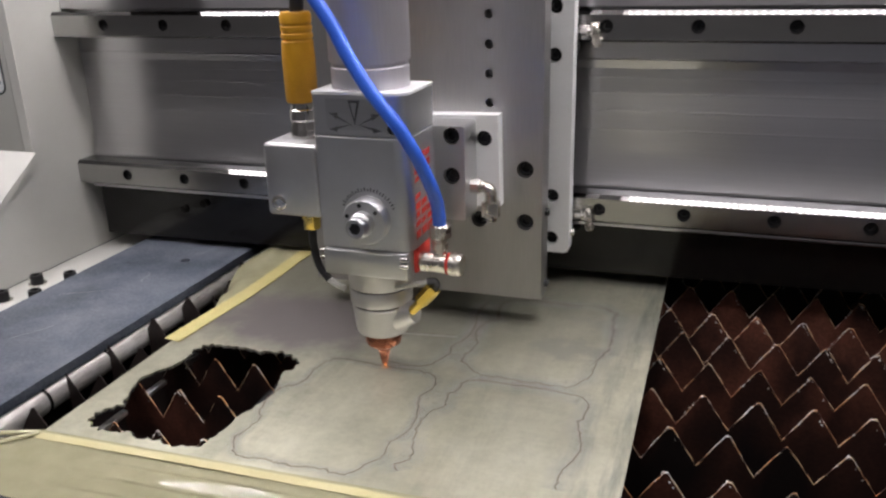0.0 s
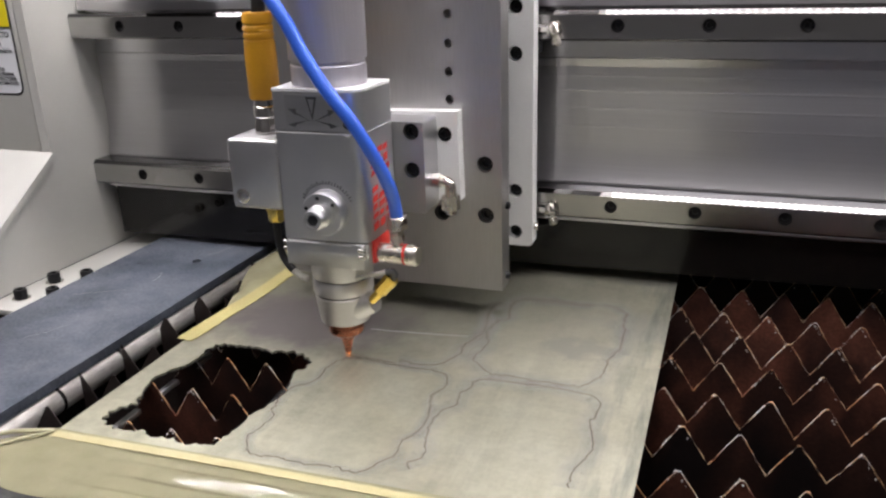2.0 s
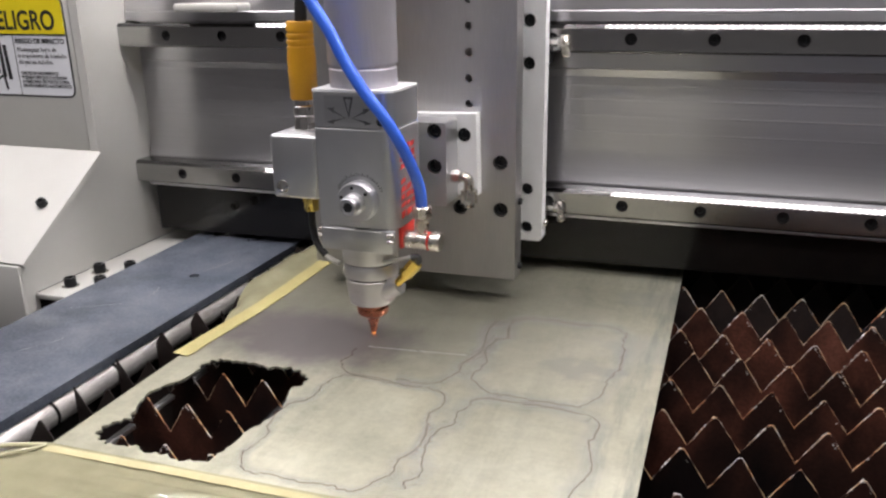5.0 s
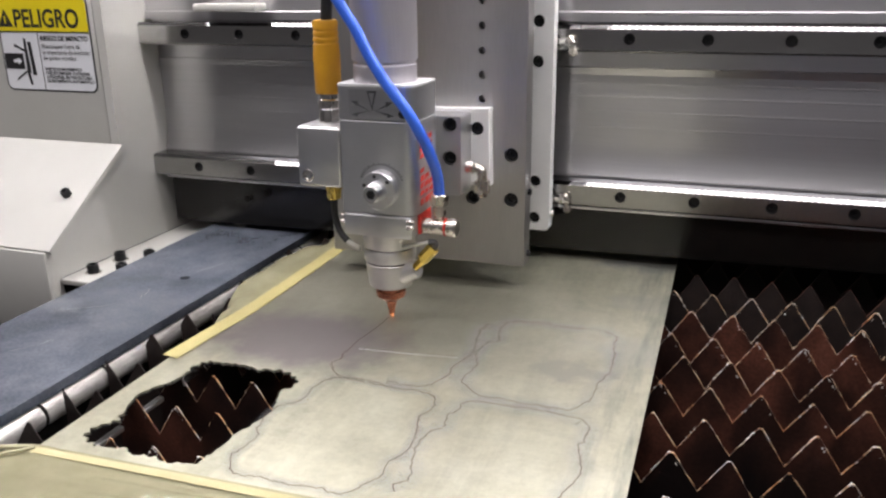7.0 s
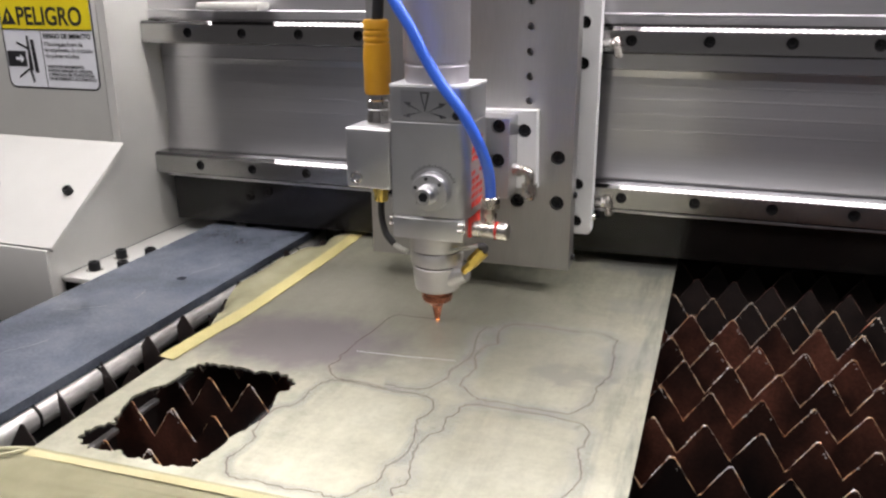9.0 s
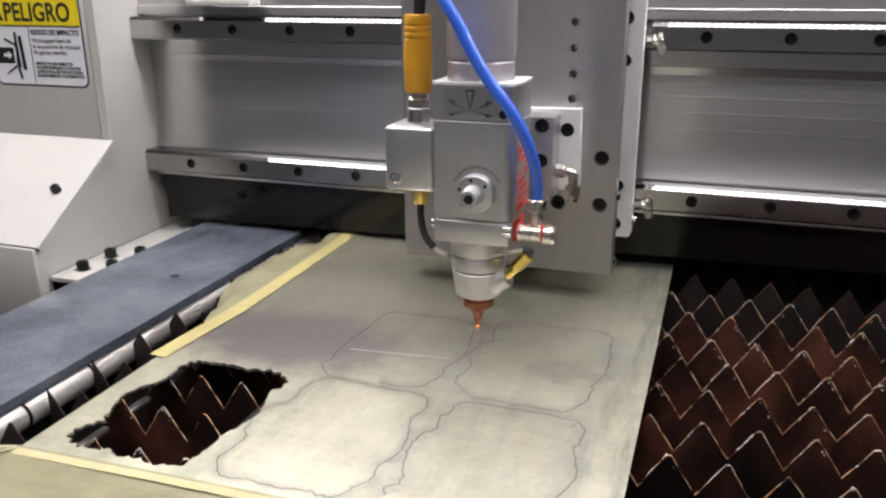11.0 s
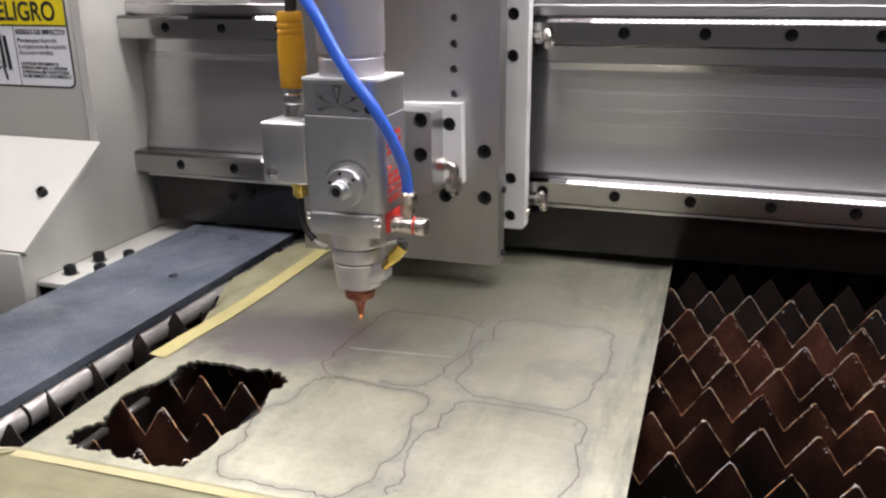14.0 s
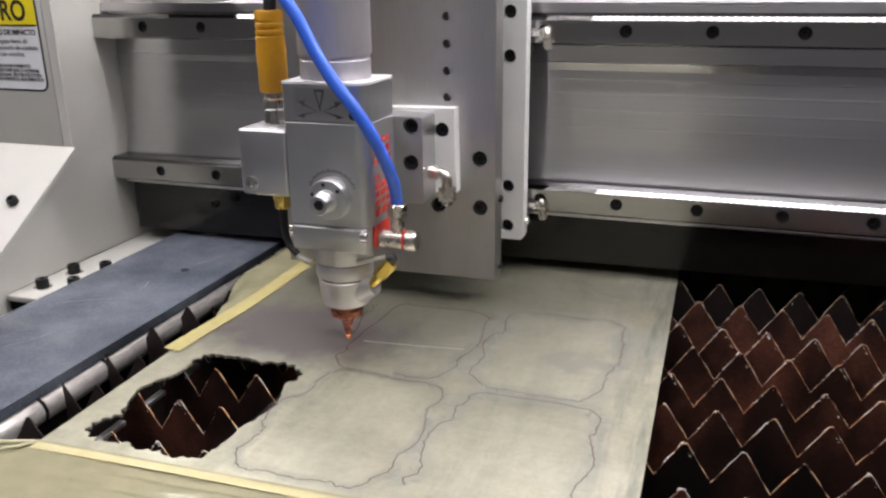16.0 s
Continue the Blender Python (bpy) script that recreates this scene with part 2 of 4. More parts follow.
def halo_material():
    """Pale bluish heat tint that fades out sideways."""
    m, t, b = nodes_of("heat_tint")
    at = t.nodes.new("ShaderNodeAttribute")
    at.attribute_name = "tint"
    n = noise_tex(t, 70, 4, 0.6)
    t.links.new(ramp(t, n.outputs[0], [(0.38, (0.53, 0.56, 0.58)), (0.62, (0.72, 0.74, 0.74))]), b.inputs["Base Color"])
    mu = t.nodes.new("ShaderNodeMath")
    mu.operation = "MULTIPLY"
    mu.use_clamp = True
    t.links.new(at.outputs["Fac"], mu.inputs[0])
    t.links.new(n.outputs[0], mu.inputs[1])
    half = t.nodes.new("ShaderNodeMath")
    half.operation = "MULTIPLY"
    half.inputs[1].default_value = 0.42
    t.links.new(mu.outputs[0], half.inputs[0])
    t.links.new(half.outputs[0], b.inputs["Alpha"])
    b.inputs["Roughness"].default_value = 0.38
    b.inputs["Metallic"].default_value = 0.62
    return m


HALO = halo_material()


def glow(name, color, strength):
    m, t, b = nodes_of(name)
    b.inputs["Base Color"].default_value = (*color, 1)
    b.inputs["Emission Color"].default_value = (*color, 1)
    b.inputs["Emission Strength"].default_value = strength
    return m


LED = glow("white_led", (1.0, 0.96, 0.97), 80.0)
SPARK = glow("glowing_cut", (1.0, 0.32, 0.08), 5.0)

# ---- building helpers ----


def box(bm, x0, x1, y0, y1, z0, z1, bevel=0.0, seg=2):
    m = Matrix.LocRotScale(((x0 + x1) / 2, (y0 + y1) / 2, (z0 + z1) / 2), None, (x1 - x0, y1 - y0, z1 - z0))
    v = bmesh.ops.create_cube(bm, size=1, matrix=m)["verts"]
    if bevel:
        bmesh.ops.bevel(bm, geom=list({e for q in v for e in q.link_edges}), offset=bevel, segments=seg, affect="EDGES", profile=0.5)
    return bm


def rod(bm, a, b, r0, r1=None, seg=20):
    a, b = Vector(a), Vector(b)
    m = Matrix.Translation((a + b) / 2) @ (b - a).to_track_quat("Z", "Y").to_matrix().to_4x4()
    bmesh.ops.create_cone(bm, cap_ends=True, segments=seg, radius1=r0, radius2=r0 if r1 is None else r1, depth=(b - a).length, matrix=m)
    return bm


def lathe(bm, profile, at, axis=(0, 0, 1), seg=40):
    """Turns (radius, height) pairs about an axis through at."""
    q = Vector(axis).to_track_quat("Z", "Y").to_matrix()
    at = Vector(at)
    rings = []
    for r, h in profile:
        rings.append([bm.verts.new(at + q @ Vector((r * math.cos(2 * math.pi * k / seg), r * math.sin(2 * math.pi * k / seg), h))) for k in range(seg)])
    for p, n in zip(rings, rings[1:]):
        for k in range(seg):
            bm.faces.new((p[k], p[(k + 1) % seg], n[(k + 1) % seg], n[k]))
    bm.faces.new(rings[0][::-1])
    bm.faces.new(rings[-1])
    return bm


def smooth_line(pts, steps=8):
    """Catmull-Rom through the points."""
    p = [Vector(q) for q in pts]
    p = [2 * p[0] - p[1]] + p + [2 * p[-1] - p[-2]]
    out = []
    for i in range(1, len(p) - 2):
        for s in range(steps):
            u = s / steps
            a, b, c, d = p[i - 1], p[i], p[i + 1], p[i + 2]
            out.append(0.5 * (2 * b + (c - a) * u + (2 * a - 5 * b + 4 * c - d) * u * u + (3 * b - a - 3 * c + d) * u ** 3))
    return out + [p[-2]]


def sweep(bm, pts, r, seg=14):
    pts = [Vector(p) for p in pts]
    side = None
    rings = []
    for i, p in enumerate(pts):
        d = (pts[min(i + 1, len(pts) - 1)] - pts[max(i - 1, 0)]).normalized()
        side = (d.orthogonal() if side is None else side - d * side.dot(d)).normalized()
        up = d.cross(side)
        rings.append([bm.verts.new(p + r * (side * math.cos(2 * math.pi * k / seg) + up * math.sin(2 * math.pi * k / seg))) for k in range(seg)])
    for a, b in zip(rings, rings[1:]):
        for k in range(seg):
            bm.faces.new((a[k], a[(k + 1) % seg], b[(k + 1) % seg], b[k]))
    bm.faces.new(rings[0][::-1])
    bm.faces.new(rings[-1])
    return bm


def circle(u, v, r, n=20):
    return [(u + r * math.cos(2 * math.pi * k / n), v + r * math.sin(2 * math.pi * k / n)) for k in range(n)]


def slab(bm, outer, bores, place, thick, deep=None):
    """A plate cut along outer, with bores of depth deep (None: through). place(u, v, d) puts a point d behind the front face."""
    from_poly = [[Vector((u, v, 0)) for u, v in outer]] + [[Vector((u, v, 0)) for u, v in b] for b in bores]
    flat = [q for loop in from_poly for q in loop]
    tris = tessellate(from_poly)
    front = [bm.verts.new(place(q.x, q.y, 0)) for q in flat]
    through_all = deep is None
    d = thick if through_all else deep
    for t in tris:
        bm.faces.new([front[k] for k in t])
    start = 0
    back_all = []
    for i, loop in enumerate(from_poly):
        n = len(loop)
        back = [bm.verts.new(place(q.x, q.y, thick if i == 0 or through_all else d)) for q in loop]
        back_all += back
        f = front[start:start + n]
        for k in range(n):
            bm.faces.new((f[k], f[(k + 1) % n], back[(k + 1) % n], back[k]))
        if i and not through_all:
            bm.faces.new(back)
        start += n
    if through_all:
        for t in tris:
            bm.faces.new([back_all[k] for k in reversed(t)])
    else:
        bm.faces.new(back_all[:len(outer)])
    bmesh.ops.recalc_face_normals(bm, faces=bm.faces[:])
    return bm


def tessellate(loops):
    return geometry.tessellate_polygon(loops)


def thing(name, base, label, category, group="", kind=""):
    ob = new(name)
    ob.location = base
    ob["base"] = tuple(base)
    ob.empty_display_size = 0.02
    return tagged(ob, label, category, group, kind)


def part(name, bm, material, parent, label="", smooth=True):
    root = parent
    while root.parent:
        root = root.parent
    base = Vector(root["base"]) if "base" in root else Vector()
    bmesh.ops.translate(bm, verts=bm.verts[:], vec=-base)
    me = bpy.data.meshes.new(name)
    bm.to_mesh(me)
    bm.free()
    me.materials.append(material)
    if smooth:
        me.shade_smooth()
        me.set_sharp_from_angle(angle=radians(35))
    ob = new(name, me)
    ob.parent = parent
    return tagged(ob, label)


def B():
    return bmesh.new()


def cap_screw(parent, at, axis, r, h, name="bolt", material=None):
    """A socket head screw: knurled head with a hexagonal socket."""
    bm = B()
    lathe(bm, [(r, 0), (r, h * 0.85), (r * 0.9, h), (r * 0.55, h), (r * 0.5, h * 0.45), (0.0001, h * 0.45)], at, axis, 18)
    return part(name, bm, material or BOLT, parent)

# ---- workshop shell ----


def room():
    for name, a in (("floor", (-3, 3, -3, 3, -0.96, -0.9)), ("ceiling", (-3, 3, -3, 3, 2.3, 2.36)), ("wall_north", (-3, 3, 3, 3.1, -0.9, 2.3)),
                    ("wall_south", (-3, 3, -3.1, -3, -0.9, 2.3)), ("wall_west", (-3.1, -3, -3, 3, -0.9, 2.3)), ("wall_east", (3, 3.1, -3, 3, -0.9, 2.3))):
        bm = box(B(), *a)
        me = bpy.data.meshes.new(name)
        bm.to_mesh(me)
        me.materials.append(FLOOR if name == "floor" else WALL)
        tagged(new(name, me), "plain painted workshop surface" if name != "floor" else "bare grey workshop concrete floor", name.split("_")[0], kind="structure")


room()

# ---- machine bed ----
ROWS = [(-0.2550, 0.0040, 0.0040), (-0.2143, 0.0283, 0.0180), (-0.1715, 0.0107, 0.0036), (-0.1305, 0.0092, 0.0023), (-0.0895, 0.0181, 0.0181), (-0.0495, 0.0193, 0.0193), (-0.0090, 0.0010, 0.0010),
        (0.0285, 0.0188, 0.0188), (0.0753, 0.0012, 0.0012), (0.1155, 0.0150, 0.0150), (0.1590, 0.0013, 0.0013), (0.200, 0.0150, 0.0150), (0.241, 0.0010, 0.0010), (0.282, 0.0160, 0.0160)]
PITCH = 0.0295


def bed():
    base = (0.2, 0, -0.16)
    t = thing("machine_bed", base, "dark steel cutting bed tray below the slats", "machine bed", kind="structure")
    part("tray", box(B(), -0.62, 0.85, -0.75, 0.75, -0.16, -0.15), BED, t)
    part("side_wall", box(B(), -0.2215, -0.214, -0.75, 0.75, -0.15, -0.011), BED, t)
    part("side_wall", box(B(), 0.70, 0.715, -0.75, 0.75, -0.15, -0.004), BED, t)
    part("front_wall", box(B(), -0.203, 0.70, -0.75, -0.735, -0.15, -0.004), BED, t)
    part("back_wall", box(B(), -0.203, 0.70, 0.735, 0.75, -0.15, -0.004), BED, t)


bed()


def cover_plate():
    t = thing("cover_plate", (-0.256, 0, -0.017), "blue-black steel cover plate along the bed, scratched", "cover plate")
    bm = slab(B(), [(-0.312, -0.72), (-0.2, -0.72), (-0.2, 0.72), (-0.312, 0.72)], [circle(-0.2405, 0.0215, 0.0042)], lambda u, v, d: Vector((u, v, -0.003 - d)), 0.007)
    part("plate", bm, BLACK_PLATE, t, smooth=False)
    for k, (x, y, a, n) in enumerate(((-0.275, -0.06, 30, 0.04), (-0.250, -0.02, 105, 0.02), (-0.235, 0.05, 70, 0.03), (-0.26, -0.13, 60, 0.03))):
        d = Vector((math.cos(radians(a)), math.sin(radians(a)), 0)) * n / 2
        c = Vector((x, y, 0))
        part("scratch", ribbon(smooth_line([c - d, c + d * 0.1 + Vector((0.0015, 0, 0)), c + d], 5), 0.00014, -0.00285), BLACK_SCRATCH, t, "fine pale scratch")
    part("support", box(B(), -0.30, -0.222, -0.72, 0.72, -0.15, -0.0105), BED, t)


def ribbon(line, half, z=0.00012):
    bm = B()
    cols = []
    for i, p in enumerate(line):
        d = line[min(i + 1, len(line) - 1)] - line[max(i - 1, 0)]
        n = Vector((-d.y, d.x, 0)).normalized() * half
        cols.append((bm.verts.new((p.x + n.x, p.y + n.y, z)), bm.verts.new((p.x - n.x, p.y - n.y, z))))
    for a, b in zip(cols, cols[1:]):
        bm.faces.new((a[0], b[0], b[1], a[1]))
    return bm


cover_plate()


def pipe():
    t = thing("edge_pipe", (-0.2043, 0, -0.028), "worn bare steel pipe carrying the slat ends", "pipe")
    part("pipe", rod(B(), (-0.2043, -0.72, -0.0192), (-0.2043, 0.72, -0.0192), 0.0088, seg=28), PIPE, t)
    for y in (-0.185, -0.128, 0.075, 0.10, 0.15):
        part("clip", rod(B(), (-0.2043, y - 0.0012, -0.0192), (-0.2043, y + 0.0012, -0.0192), 0.0092, seg=24), BED, t, "dark clip band")


pipe()


def tooth_line(phase, x0, x1, rng):
    n0 = math.ceil((x0 - phase) / PITCH)
    n1 = math.floor((x1 - phase) / PITCH)
    pts = []
    for k in range(n0, n1 + 1):
        x = phase + k * PITCH
        worn = rng.uniform(0.0, 0.0012)
        pts.append((x - 0.0011 + rng.uniform(-0.0004, 0.0004), -0.0022 - worn))
        pts.append((x + 0.0011 + rng.uniform(-0.0004, 0.0004), -0.0022 - worn * rng.uniform(0.3, 1.6)))
        pts.append((x + PITCH / 2, -0.0238 + rng.uniform(-0.0006, 0.0006)))
    return pts


# black of the bare slat ends, also the painted shade of the back blades
SLAT_END_SHADE = surface("slat_end_and_shade_black", (0.009, 0.007, 0.007), (0.036, 0.022, 0.018), (0.5, 0.7), 0.15, 60, 700, bump=0.2)


def slat(y, phase, phase_far, i):
    rng = random.Random(40 + i)
    t = thing("support_slat", (0.25, y, -0.10), "scorched reddish-brown steel slat with sawtooth upper edge", "slat", "bed slats")
    zig = tooth_line(phase, -0.235, 0.02, rng) + tooth_line(phase_far, 0.047, 0.66, rng)
    end = -0.1945 + rng.uniform(-0.0008, 0.0008)
    while zig[1][0] < end:
        zig.pop(0)
    (xa, za), (xb, zb) = zig[:2]
    zig[0] = (end, za + (zb - za) * max(0.0, (end - xa) / (xb - xa)))
    bm = B()
    cut = next(k for k, q in enumerate(zig) if q[0] > -0.162)
    xc = zig[cut][0]
    slab(bm, [(xc, -0.10), (0.68, -0.10), (0.68, -0.0238)] + zig[cut:][::-1], [], lambda u, v, d: Vector((u, y - 0.0004 + d, v)), 0.0008)
    # rows further back get darker blades and rims: gantry shade put into the colour
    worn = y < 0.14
    part("blade", bm, SLAT if y < 0.10 else SLAT_END_SHADE, t, smooth=False)
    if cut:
        part("blade_end", slab(B(), [(end, -0.10), (xc, -0.10)] + zig[:cut + 1][::-1], [], lambda u, v, d: Vector((u, y - 0.0004 + d, v)), 0.0008), SLAT_END_SHADE, t, "unburnt black slat end", smooth=False)
    zig = zig[cut:]
    # the melted rim is a strip a little wider than the blade
    bm = B()
    cols = []
    fine = []
    for (xa, za), (xb, zb) in zip(zig, zig[1:]):
        n = max(1, round(math.hypot(xb - xa, zb - za) / 0.004))
        fine += [(xa + (xb - xa) * k / n, za + (zb - za) * k / n) for k in range(n)]
    for x, z in fine + [zig[-1]]:
        h, e, w = rng.uniform(0.0001, 0.0005), rng.uniform(-0.0003, 0.0003), rng.uniform(0.00036, 0.00052)
        cols.append([bm.verts.new((x + e, y - w, z - h)), bm.verts.new((x + e, y - w * 0.6, z + h * 0.6)), bm.verts.new((x + e, y + w * 0.6, z + h * 0.6)), bm.verts.new((x + e, y + w, z - h))])
    for a, b in zip(cols, cols[1:]):
        for k in range(3):
            bm.faces.new((a[k], b[k], b[k + 1], a[k + 1]))
    part("rim", bm, SLAT_EDGE if worn else SLAT, t, "melted coppery rim" if worn else "rim darkened for shade under the gantry")
    bm = B()
    for x, z in [q for q in zig if q[1] > -0.006][::2]:
        if worn and rng.random() < 0.7:
            for _ in range(rng.randint(8, 20)):
                s = rng.choice((-1, 1)) * rng.random() ** 1.3 * 0.009
                r = rng.uniform(0.0002, 0.0007)
                bmesh.ops.create_icosphere(bm, subdivisions=1, radius=r, matrix=Matrix.Translation((x + s, y + rng.uniform(-0.001, 0.001), z - abs(s) * 1.55 + 0.0002)))
    if bm.verts:
        tagged(part("spatter", bm, SPATTER, t, "beads of metal spatter"), kind="stuff")
    else:
        bm.free()


for i, (y, phase, phase_far) in enumerate(ROWS):
    slat(y, phase, phase_far, i)


def cross_bar(x, y0, y1, z):
    t = thing("cross_bar", (x, (y0 + y1) / 2, z - 0.002), "thin bare steel cross bar between the slats", "steel bar", "cross bars")
    part("bar", box(B(), x - 0.0022, x + 0.0022, y0, y1, z - 0.0016, z + 0.0016, 0.0006), ANOD, t)


for x, y0, y1 in ((-0.1330, -0.2130, -0.1905), (-0.1335, -0.1708, -0.1525), (-0.1350, -0.1298, -0.1140)):
    cross_bar(x, y0, y1, -0.0115)

# ---- the sheet ----
# seconds, head across, gantry along, head lift
MOVES = [(0.0, 0.0035, -0.1116, 0.0), (0.5, -0.0056, -0.1099, 0.0), (1.0, -0.0173, -0.1093, 0.0), (1.5, -0.0255, -0.1098, 0.0), (2.0, -0.0324, -0.1065, 0.0), (2.5, -0.0383, -0.0998, 0.0),
         (3.0, -0.0411, -0.0929, 0.0), (3.5, -0.0380, -0.0857, 0.0), (4.0, -0.0405, -0.0734, 0.0), (6.5, -0.0356, -0.0163, 0.0), (7.0, -0.0349, -0.0076, 0.0), (7.5, -0.0295, -0.0003, 0.0),
         (8.0, -0.0216, -0.0010, 0.0), (8.5, -0.0094, 0.0, 0.0), (9.0, 0.0, 0.0, 0.0), (10.2, 0.0230, 0.0005, 0.0), (11.3, 0.0395, -0.0080, 0.0), (11.5, 0.0407, -0.0086, 0.0), (11.6, 0.0410, -0.0086, 0.0050),
         (11.7, 0.0390, -0.0085, 0.0110), (11.8, 0.0040, -0.0083, 0.0120), (11.9, -0.0360, -0.0082, 0.0110), (12.0, -0.0489, -0.0081, 0.0099), (12.25, -0.0489, -0.0082, 0.0055), (12.5, -0.0487, -0.0082, 0.0019), (13.0, -0.0490, -0.0078, 0.0),
         (13.5, -0.0513, -0.0110, 0.0), (14.0, -0.0487, -0.0183, 0.0), (14.5, -0.0519, -0.0273, 0.0), (15.0, -0.0492, -0.0397, 0.0), (15.5, -0.0460, -0.0521, 0.0), (16.0, -0.0469, -0.0646, 0.0)]

HOLE_PTS = [(-0.1304, -0.2213), (-0.1338, -0.2142), (-0.1315, -0.2052), (-0.1266, -0.1991), (-0.1328, -0.1839), (-0.1354, -0.1702), (-0.1321, -0.1579), (-0.1264, -0.1484), (-0.1255, -0.1376), (-0.1269, -0.1264),
            (-0.1198, -0.1174), (-0.1096, -0.1162), (-0.0930, -0.1149), (-0.0831, -0.1171), (-0.0679, -0.1144), (-0.0524, -0.1213), (-0.0501, -0.1301), (-0.0540, -0.1389), (-0.0484, -0.1555), (-0.0465, -0.1654), (-0.0494, -0.1795),
            (-0.0528, -0.1920), (-0.0520, -0.1991), (-0.0544, -0.2145), (-0.0570, -0.2237), (-0.0665, -0.2254), (-0.0717, -0.2281), (-0.0817, -0.2244), (-0.0947, -0.2266), (-0.1015, -0.2228), (-0.1106, -0.2255), (-0.1179, -0.2260)]


def wander(pts, amp, wave, seed, steps=10):
    """A smooth line through pts that wanders like a coast."""
    rng = random.Random(seed)
    line = smooth_line([(x, y, 0) for x, y in pts], steps)
    out = []
    for i, p in enumerate(line):
        d = line[min(i + 1, len(line) - 1)] - line[max(i - 1, 0)]
        n = Vector((-d.y, d.x, 0)).normalized() if d.length else Vector((0, 0, 0))
        k = noise.noise(Vector((p.x * wave, p.y * wave, seed * 3.1))) + 0.5 * noise.noise(Vector((p.x * wave * 2.7, p.y * wave * 2.7, seed * 1.7)))
        out.append(p + n * k * amp)
    return out


def scalloped(line, pitch, height):
    """Rounded lobes of uneven length along a closed line that runs clockwise."""
    rng = random.Random(21)
    out, run, size, tall = [], 0.0, pitch, height
    for i, p in enumerate(line):
        d = line[(i + 1) % len(line)] - line[i - 1]
        n = Vector((-d.y, d.x, 0)).normalized()
        keep = 1.0 if p.x < -0.115 and p.y < -0.185 else 0.75 if p.y > -0.135 else 0.5 if p.y < -0.215 else 0.15
        out.append(p + n * keep * (tall * abs(math.sin(math.pi * run / size)) - 0.4 * height))
        run += d.length / 2
        if run >= size:
            run, size, tall = 0.0, pitch * rng.uniform(0.6, 1.3), height * rng.uniform(0.35, 1.1)
    return out


def metal_sheet():
    t = thing("metal_sheet", (0, 0, -0.002), "filmed pale greenish steel sheet on the slats, partly cut", "metal sheet")
    loop = scalloped(wander(HOLE_PTS + HOLE_PTS[:1], 0.0012, 200, 3, 14)[:-1], 0.0070, 0.0032)
    outer = [(-0.149, -0.2385), (0.1622, -0.2300), (0.1608, 0.0), (0.1575, 0.36), (-0.1536, 0.36)]
    bm = slab(B(), outer, [[(p.x, p.y) for p in loop]], lambda u, v, d: Vector((u, v, -d)), 0.0018)
    part("plate", bm, SHEET, t, smooth=False)
    # burnt dross round the rim of the opening
    bm = B()
    rng = random.Random(9)
    for p in loop:
        for _ in range(2):
            r = rng.uniform(0.0003, 0.0007)
            q = p + Vector((rng.uniform(-0.001, 0.001), rng.uniform(-0.001, 0.001), -0.0009 - rng.random() * 0.0012))
            bmesh.ops.create_icosphere(bm, subdivisions=1, radius=r, matrix=Matrix.Translation(q))
    part("cut_rim", bm, HOLE, t, "burnt black rim of the cut")
    outline_open = [(0.0393, -0.0003), (0.0376, -0.0114), (0.0377, -0.0216), (0.0413, -0.0399), (0.0419, -0.0580), (0.0370, -0.0727), (0.0374, -0.0850), (0.0348, -0.0939), (0.0279, -0.1056), (0.0157, -0.1080), (0.0077, -0.1068), (0.0035, -0.1080)]
    outline_front = [(-0.0470, -0.1650), (-0.0445, -0.1545), (-0.0370, -0.1470), (-0.0362, -0.1300), (-0.0350, -0.1200), (-0.0280, -0.1112), (-0.0060, -0.1122), (0.0140, -0.1140), (0.0320, -0.1132), (0.0395, -0.1190), (0.0425, -0.1290), (0.0415, -0.1360), (0.0385, -0.1420),
             (0.0430, -0.1570), (0.0455, -0.1710), (0.0440, -0.1830), (0.0395, -0.1910), (0.0410, -0.2050), (0.0360, -0.2130), (0.0335, -0.2190), (0.0270, -0.2238), (0.0120, -0.2230), (-0.0030, -0.2250), (-0.0170, -0.2240), (-0.0300, -0.2250), (-0.0370, -0.2200), (-0.0420, -0.2110), (-0.0405, -0.2040), (-0.0400, -0.1910), (-0.0450, -0.1780), (-0.0470, -0.1650)]
    outline_side = [(0.0525, -0.2140), (0.0503, -0.2082), (0.0552, -0.2015), (0.0543, -0.1940), (0.0495, -0.1793), (0.0484, -0.1682), (0.0501, -0.1555), (0.0556, -0.1474), (0.0530, -0.1353), (0.0566, -0.1307), (0.0576, -0.1179), (0.0635, -0.1146), (0.0754, -0.1135),
         (0.0957, -0.1130), (0.1058, -0.1131), (0.1158, -0.1138), (0.1227, -0.1155), (0.1293, -0.1166), (0.1339, -0.1246), (0.1334, -0.1328), (0.1335, -0.1399), (0.1311, -0.1436), (0.1345, -0.1539), (0.1374, -0.1664), (0.1345, -0.1816), (0.1310, -0.1925), (0.1322, -0.2053)]
    outline_back = [(0.0522, -0.0960), (0.0484, -0.0934), (0.0481, -0.0856), (0.0502, -0.0683), (0.0452, -0.0524), (0.0452, -0.0433), (0.0481, -0.0329), (0.0542, -0.0261), (0.0511, -0.0121), (0.0534, 0.0074), (0.0775, 0.0121), (0.0984, 0.0104), (0.1182, 0.0127),
         (0.1291, 0.0062), (0.1320, -0.0007), (0.1314, -0.0152), (0.1339, -0.0279), (0.1341, -0.0533), (0.1297, -0.0705), (0.1299, -0.0818), (0.1282, -0.0918), (0.1208, -0.1061), (0.1127, -0.1067), (0.1012, -0.1077), (0.0910, -0.1076), (0.0769, -0.1066), (0.0647, -0.1070), (0.0522, -0.0960)]
